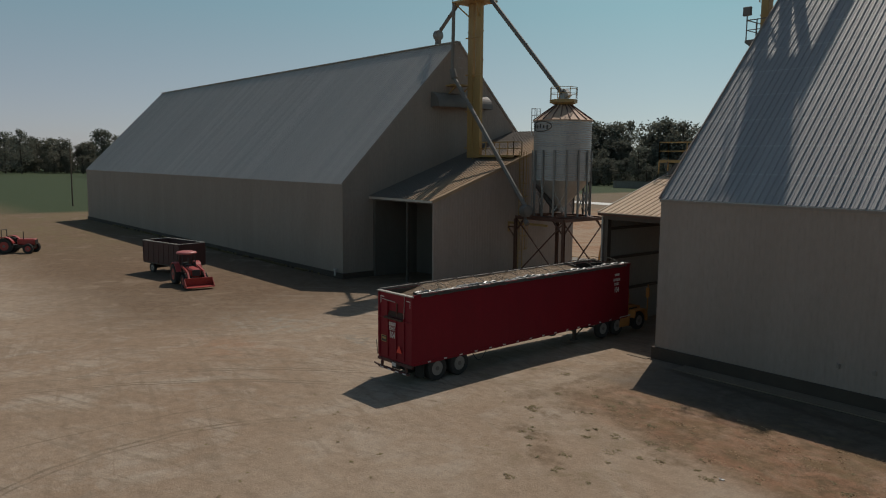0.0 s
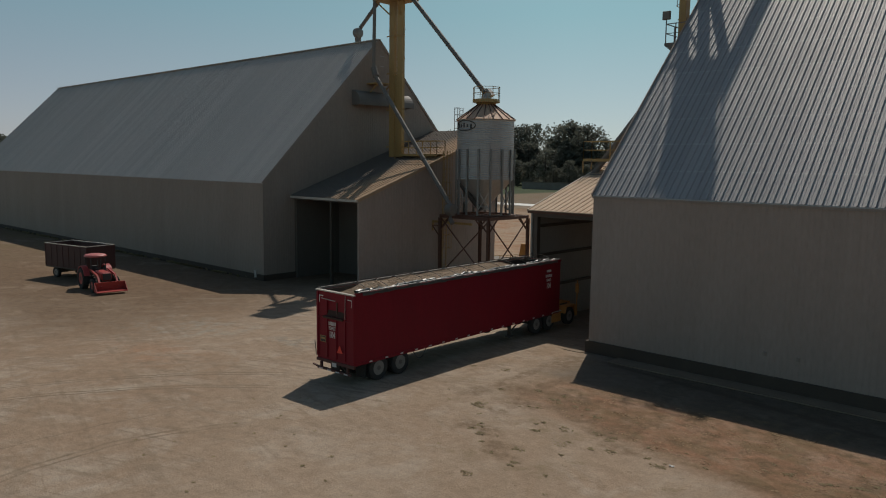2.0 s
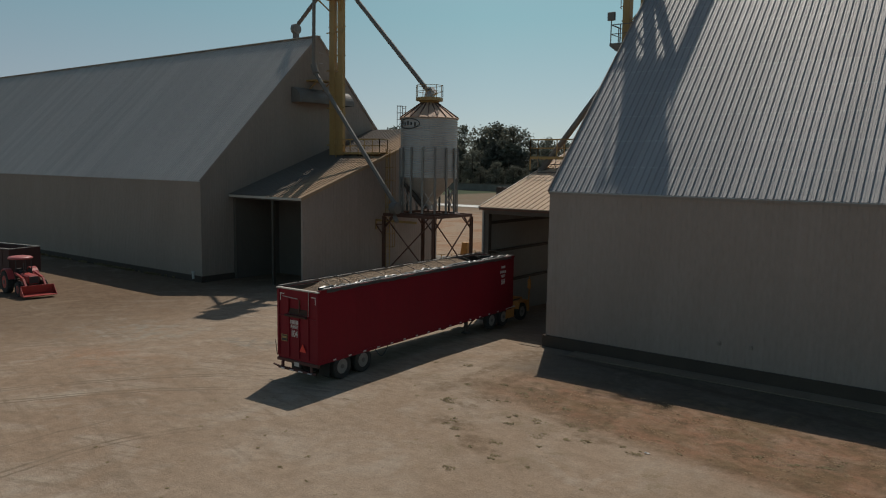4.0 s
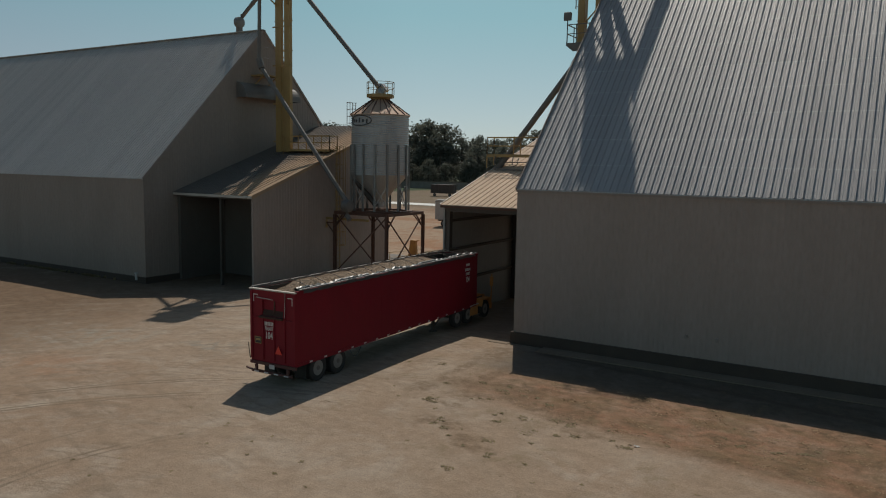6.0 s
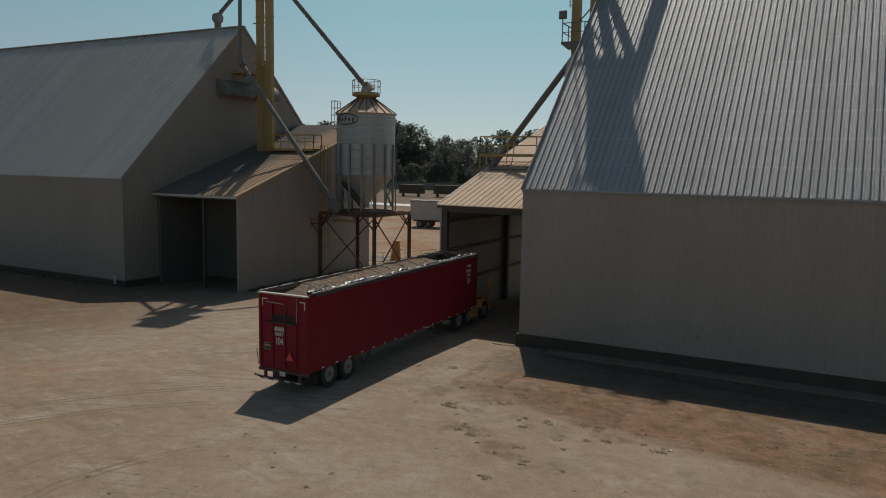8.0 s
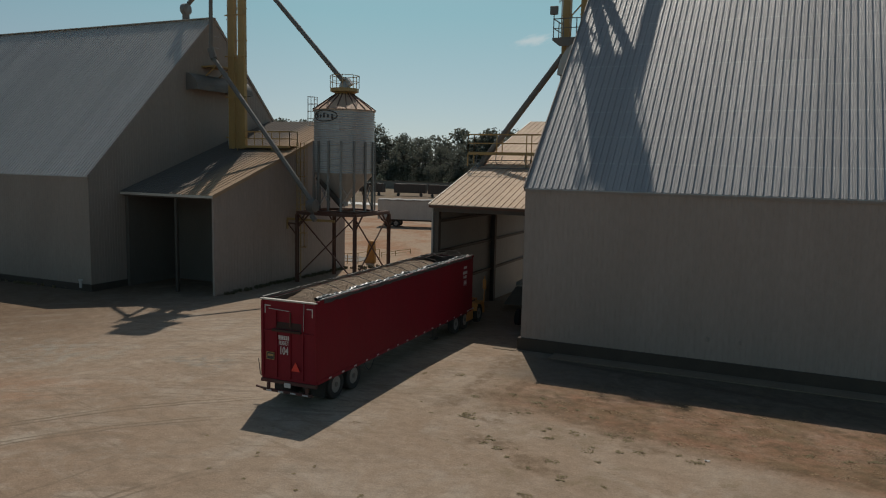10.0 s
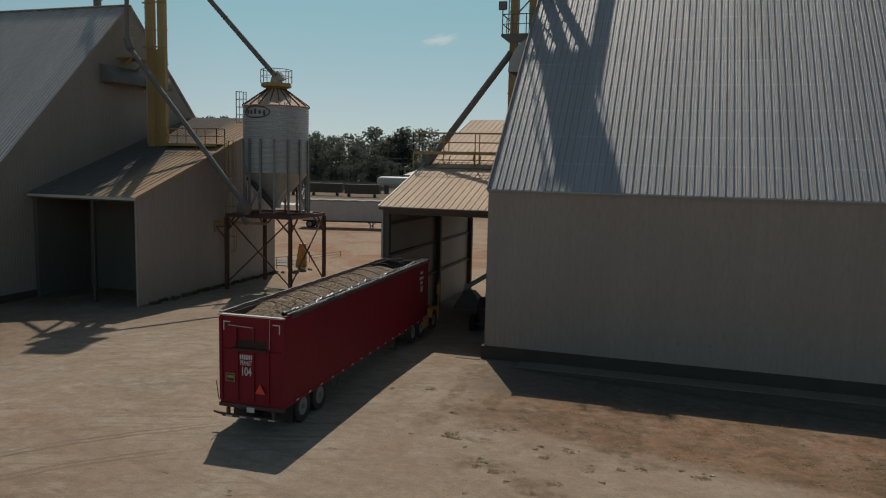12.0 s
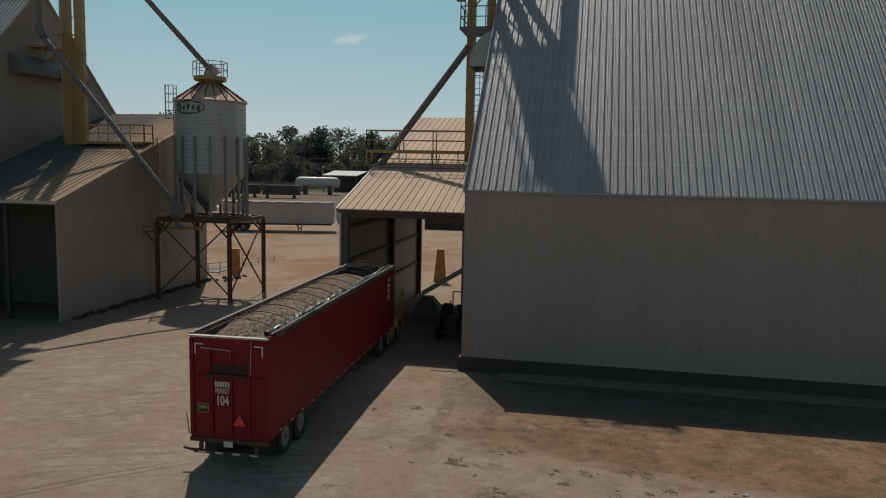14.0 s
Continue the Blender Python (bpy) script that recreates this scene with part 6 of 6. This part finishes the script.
part("coping", box((-170, 235.9, 1.903), (-103, 236.5, 2.05)), M_CONC, lw)
lw2 = thing("low_block_wall", Matrix.Translation((0, 0, 0)), "low pale concrete block wall behind the sheds", "wall")
part("run", box((-35, 112, -0.9), (-5, 112.4, 1.1)), M_CONC, lw2)
for x in range(-35, -4, 3):
    part("pier", box((x - 0.2, 111.8, -0.9), (x + 0.2, 111.997, 1.3)), M_CONC, lw2)


lane = part("road", box((-130, 143.5, -0.9), (-85, 150.5, -0.70)), M_LANE)
tagged(lane, "pale concrete lane crossing the far lot", "road", kind="structure")


def utility_pole(x, y, h):
    ob = thing("utility_pole", Matrix.Translation((x, y, ground_z(x, y))), "tall thin wooden utility pole on grass", "pole")
    part("shaft", lathe([(0.16, -0.3), (0.10, h)], 10), M_WOOD, ob)
    part("crossarm", box((-0.9, -0.06, h - 0.6), (0.9, 0.06, h - 0.45)), M_WOOD, ob)


utility_pole(-159.0, 46.0, 11.7)
utility_pole(-160.0, 262.0, 12.5)
utility_pole(-60.0, 268.0, 12.5)
wires = thing("power_line", Matrix.Translation((0, 0, 0)), "sagging power line wires before the trees", "power line")
for z, y in ((11.2, 263.0), (9.4, 263.2), (7.6, 263.4)):
    run = [Vector((-160 + 100 * s_, y + 6 * s_, z - 1.0 * 4 * s_ * (1 - s_))) for s_ in np.linspace(0, 1, 14)]
    part("wire", tube(run, 0.10, 4), M_BLACK, wires)


# ---- trees ----
def tree_parts(rng, h, pine=False):
    """Trunk with limbs, and leaf clumps, as vertex and face arrays."""
    tv, tf, lv, lf = [], [], [], []

    def limb(a, b, ra, rb):
        d = (b - a).normalized()
        u = d.cross(Vector((0.3, 0.9, 0.1))).normalized()
        v = d.cross(u)
        n0 = len(tv)
        for p, r in ((a, ra), (b, rb)):
            for k in range(5):
                q = p + (u * math.cos(k * 1.2566) + v * math.sin(k * 1.2566)) * r
                tv.append(tuple(q))
        for k in range(5):
            tf.append((n0 + k, n0 + (k + 1) % 5, n0 + 5 + (k + 1) % 5, n0 + 5 + k))

    lean = Vector((rng.uniform(-0.06, 0.06), rng.uniform(-0.06, 0.06), 1)) * h
    limb(Vector((0, 0, -0.3)), lean * 0.55, h * 0.022, h * 0.014)
    limb(lean * 0.55, lean * 0.92, h * 0.014, h * 0.004)
    clumps = []
    n = rng.randint(15, 20)
    lo = 0.45 if pine else 0.10
    for k in range(n):
        z = lo + (0.95 - lo) * (k + rng.random()) / n
        spread = (0.17 if pine else 0.27) * (1 - 0.55 * abs((z - lo) / (1 - lo) - 0.35))
        a = rng.uniform(0, 6.283)
        c = lean * z + Vector((math.cos(a), math.sin(a), 0)) * h * spread * rng.uniform(0.35, 1.0)
        limb(lean * (z - 0.10), c, h * 0.008, h * 0.003)
        clumps.append((c, h * rng.uniform(0.08, 0.155)))
    clumps.append((lean * 0.95, h * 0.09))
    for c, r in clumps:
        for _ in range(95):
            d = Vector((rng.gauss(0, 1), rng.gauss(0, 1), rng.gauss(0, 0.75)))
            d = d.normalized() * r * rng.uniform(0.45, 1.12)
            p = c + d
            s_ = h * rng.uniform(0.008, 0.02)
            e1 = Vector((rng.gauss(0, 1), rng.gauss(0, 1), rng.gauss(0, 1))).normalized()
            e2 = e1.cross(Vector((rng.gauss(0, 1), rng.gauss(0, 1), rng.gauss(0, 1)))).normalized()
            n0 = len(lv)
            lv.extend([tuple(p - e1 * s_ - e2 * s_ * 0.5), tuple(p + e1 * s_ - e2 * s_ * 0.7), tuple(p + e1 * s_ * 0.7 + e2 * s_), tuple(p - e1 * s_ * 0.8 + e2 * s_ * 0.8)])
            lf.append((n0, n0 + 1, n0 + 2, n0 + 3))
    return [np.array(tv), tf, np.array(lv), lf]


def woods(name, spots, label, seed, material, scale=1.0):
    rng = random.Random(seed)
    kinds = [tree_parts(rng, 1.0, k % 4 == 3) for k in range(7)]
    ob = thing(name, Matrix.Translation((0, 0, 0)), label, "trees", kind="stuff")
    for which, (ia, ib, mat) in enumerate(((0, 1, M_BARK), (2, 3, material))):
        V, F, base = [], [], 0
        r2 = random.Random(seed + 1)
        for x, y, h in spots:
            kd = kinds[r2.randrange(7)]
            a = r2.uniform(0, 6.283)
            ca, sa = math.cos(a), math.sin(a)
            wide = r2.uniform(0.85, 1.35)
            v = kd[ia] * np.array((h * wide, h * wide, h))
            v = np.stack((v[:, 0] * ca - v[:, 1] * sa + x, v[:, 0] * sa + v[:, 1] * ca + y, v[:, 2] + ground_z(x, y)), 1)
            V.append(v)
            F += [tuple(i + base for i in f) for f in kd[ib]]
            base += len(v)
        me = bpy.data.meshes.new("crowns" if which else "trunks")
        me.from_pydata(np.concatenate(V).tolist(), [], F)
        me.materials.append(mat)
        o = new("crowns" if which else "trunks", me)
        o.parent = ob


rng = random.Random(21)


def belt(p, q, n, depth, h0, h1):
    out = []
    for k in range(n):
        u = (k + rng.random()) / n
        d = rng.uniform(0, depth)
        out.append((p[0] + (q[0] - p[0]) * u - d * 0.3 + rng.uniform(-3, 3), p[1] + (q[1] - p[1]) * u + d, rng.uniform(h0, h1)))
    return out


woods("far_woods", belt((-330, 225), (30, 300), 120, 40, 13, 19) + belt((-310, 240), (10, 310), 60, 40, 18, 24.5) + belt((-330, 222), (30, 296), 120, 6, 7, 11) + belt((-232, 272), (-168, 282), 13, 14, 24.5, 28.5), "dark mixed woods along the far edge of the lot", 3, M_LEAF)
woods("field_woods", belt((-560, 80), (-330, 225), 120, 50, 15, 22) + belt((-520, 20), (-560, 80), 34, 40, 19, 25) + belt((-545, 60), (-330, 222), 120, 10, 8, 13), "dull green trees beyond the grass field", 5, M_LEAFDRY)
woods("field_trees", [(-395.0, 118.0, 23.5), (-470.0, 96.0, 24.0), (-482.0, 90.0, 23.0)], "taller pines standing over the field edge", 8, M_LEAF)


# ---- weeds on the rough ground by the near barn ----
PATCHES = [(-15.1, 29.2, 9), (-18.3, 29.8, 2), (-18.1, 30.4, 2), (-17.4, 30.9, 2), (-15.9, 26.5, 2), (-14.5, 26.6, 4), (-13.5, 26.3, 2), (-12.6, 26.4, 2), (-12.5, 25.8, 2), (-11.5, 26.6, 4), (-10.9, 25.8, 4), (-10.5, 24.7, 2), (-14.2, 24.9, 4), (-13.5, 24.6, 4), (-12.4, 23.9, 5), (-11.6, 23.5, 4), (-10.4, 23.0, 4), (-11.2, 21.6, 3), (-13.5, 29.1, 8), (-12.5, 28.6, 7), (-10.5, 27.5, 8), (-9.5, 26.0, 4), (-9.2, 26.6, 6), (-14.4, 27.9, 6), (-7.9, 26.1, 1), (-4.8, 28.1, 6), (-3.9, 28.7, 6)]


def tuft_field(name, spots, label, seed, tall, material):
    """Low leafy tufts; each spot is x, y, radius, count."""
    r = random.Random(seed)
    V, F = [], []
    for x, y, rad, count in spots:
        turn, flat = r.uniform(-0.5, 0.5), r.uniform(0.45, 0.8)
        for _ in range(count):
            a, d = r.uniform(0, 6.283), rad * r.random() ** 0.7
            dx, dy = d * math.cos(a), d * math.sin(a) * flat
            px, py = x + dx * math.cos(turn) - dy * math.sin(turn), y + dx * math.sin(turn) + dy * math.cos(turn)
            hgt, w = tall * r.uniform(0.3, 1.0), r.uniform(0.015, 0.04)
            b, l = r.uniform(0, 6.283), r.uniform(0.02, 0.09)
            z = ground_z(px, py) + 0.02 * noise.noise(Vector((px * 0.31, py * 0.31, 0)))
            n0 = len(V)
            cx, sx_ = math.cos(b), math.sin(b)
            V += [(px - w * cx, py - w * sx_, z), (px + w * cx, py + w * sx_, z), (px + w * 0.8 * cx + l * sx_, py + w * 0.8 * sx_ - l * cx, z + hgt), (px - w * 0.8 * cx + l * sx_, py - w * 0.8 * sx_ - l * cx, z + hgt * 0.85)]
            F.append((n0, n0 + 1, n0 + 2, n0 + 3))
    me = bpy.data.meshes.new(name)
    me.from_pydata(V, [], F)
    me.materials.append(material)
    tagged(new(name, me), label, "weeds", kind="stuff")


rng = random.Random(33)
spots = []
for x, y, n in PATCHES:
    for _ in range((n + 2) // 3):
        q = 0.13 * math.sqrt(n) + 0.05
        rad = rng.uniform(0.08, 0.3)
        spots.append((x + rng.gauss(0, q * 1.5), y + rng.gauss(0, q * 0.7), rad, int(14 + 260 * rad * rad)))
for _ in range(90):
    x, y = rng.uniform(-22, 4), rng.uniform(13.5, 30.5)
    rad = rng.uniform(0.03, 0.09)
    spots.append((x, y, rad, int(4 + 500 * rad * rad)))
tuft_field("weed_tufts", spots, "low olive-brown weed tufts scattered on the dirt", 12, 0.02, M_WEED)
spots = []
for _ in range(210):
    x = rng.uniform(-13.0, 14.0)
    y = rng.uniform(27.3 - 0.17 * (x + 9), 31.6)
    rad = rng.uniform(0.1, 0.4)
    spots.append((x, y, rad, int(6 + 90 * rad * rad)))
tuft_field("weed_tufts", spots, "short straw-brown weeds on reddish soil along a barn", 12, 0.015, M_STRAW)
spots = [(rng.uniform(-40.62, -40.2), rng.uniform(43.5, 58.8), rng.uniform(0.06, 0.25), 28) for _ in range(110)]
spots += [(-39.2 + rng.gauss(0, 0.5), 60.0 + rng.gauss(0, 0.8), rng.uniform(0.1, 0.3), 26) for _ in range(16)]
tuft_field("wall_weeds", spots, "rank green weeds along the foot of a shed wall", 14, 0.22, M_GREENWEED)
spots = [(rng.uniform(-110, -50), 39.55 + rng.gauss(0, 0.12), rng.uniform(0.1, 0.3), 30) for _ in range(150)]
tuft_field("wall_weeds", spots, "dry weeds along the foot of a long barn", 15, 0.22, M_WEED)
lit = thing("paper_scrap", Matrix.Translation((-7.53, 26.33, 0.012)) @ Matrix.Rotation(0.4, 4, "Z"), "crumpled white paper scrap on the dirt", "litter")
scrap = bmesh.new()
r5 = random.Random(2)
gv = [[scrap.verts.new((-0.08 + 0.04 * i, -0.04 + 0.027 * j, 0.03 * r5.random())) for i in range(5)] for j in range(4)]
for j in range(3):
    for i in range(4):
        scrap.faces.new((gv[j][i], gv[j][i + 1], gv[j + 1][i + 1], gv[j + 1][i]))
part("sheet", scrap, M_WHITE, lit).modifiers.new("thick", "SOLIDIFY").thickness = 0.004


# ---- ribbed sheets on roofs and walls ----
def lay_sheets():
    for entry in SHEETS:
        if entry[0] == "barn":
            _, ob, front, near, froof, lo, hi, xg, facing, y0, eave, depth, rise, foot, over, k, pitch, rows, cladding, roofing = entry
            slope = math.hypot(depth / 2 + over, rise + over * k)
            up = Vector((0, depth / 2 + over, rise + over * k)).normalized()
            out = Vector((0, -up.z, up.y))
            sec = sheet_section(pitch, 3, 0.042, 0.066, 1, 0.26)
            row_len = slope / rows
            me = sheet_mesh("roof_sheet", sec, roofing, row_len + (0.02 if rows > 1 else 0))
            n = int((hi - lo + 2 * over) / pitch)
            start = Vector((0, y0 - over, eave - over * k + 0.02))
            for c in range(n):
                x = (lo - over + c * pitch) if facing < 0 else (hi + over - (c + 1) * pitch)
                for r in range(rows):
                    o = Vector((x, 0, 0)) + start + up * (r * row_len) + out * (0.004 + 0.003 * ((rows - r) % 2))
                    piece("roof_sheet", me, froof, axes(o, (1, 0, 0), up, out))
            wsec = sheet_section(pitch, 4, 0.008, 0.05, 1)
            wm = sheet_mesh("wall_sheet", wsec, cladding, eave - foot - 0.12)
            nw = int((hi - lo) / pitch)
            for c in range(nw):
                x = (lo + c * pitch) if facing < 0 else (hi - (c + 1) * pitch)
                piece("wall_sheet", wm, front, axes((x, y0 - 0.006, foot), (1, 0, 0), (0, 0, 1), (0, -1, 0)))
            ng = int(depth / pitch)
            mid = depth / 2
            for c in range(ng):
                ya = c * pitch

                def top(x, ya=ya):
                    d = ya + x
                    return eave - foot + (d if d < mid else depth - d) * k - 0.25
                cut = wsec
                if ya < mid < ya + pitch:
                    cut = sorted(wsec + [(mid - ya, 0.0)])
                gm = sheet_mesh("wall_sheet", cut, cladding, None, top)
                if facing > 0:
                    piece("wall_sheet", gm, near, axes((xg + 0.006, y0 + ya, foot), (0, 1, 0), (0, 0, 1), (1, 0, 0)))
                else:
                    me2 = sheet_mesh("wall_sheet", [(pitch - x, h) for x, h in cut[::-1]], cladding, None, lambda x, f=top: f(pitch - x))
                    piece("wall_sheet", me2, near, axes((xg - 0.006, y0 + ya + pitch, foot), (0, -1, 0), (0, 0, 1), (-1, 0, 0)))
        else:
            _, ob, side, roof, x0, x1, y0, y1, z0, z1, k, ov, b, roofing = entry
            up = Vector((0, 1, k)).normalized()
            out = Vector((0, -up.z, up.y))
            length = math.hypot(y1 - y0 + 2 * ov, (y1 - y0 + 2 * ov) * k)
            n = max(1, round((x1 - x0) / 1.2))
            pitch = (x1 - x0) / n
            me = sheet_mesh("roof_sheet", sheet_section(pitch, 3, 0.04, 0.05, 1), roofing, length)
            for c in range(n):
                o = Vector((x0 + c * pitch, y0 - ov, z0 - ov * k + 0.05)) + out * 0.006
                piece("roof_sheet", me, roof, axes(o, (1, 0, 0), up, out))
            ns = round((y1 - y0) / 1.2)
            ps = (y1 - y0) / ns
            wsec = sheet_section(ps, 4, 0.011, 0.05, 1)
            inner = x0 if x0 > -30 else None
            for c in range(ns):
                def top(x, c=c):
                    return z0 + (c * ps + x) * k - b - 0.05
                if inner is None:
                    piece("wall_sheet", sheet_mesh("wall_sheet", wsec, M_WALL, None, top), side, axes((x1 + 0.006, y0 + c * ps, b), (0, 1, 0), (0, 0, 1), (1, 0, 0)))


lay_sheets()
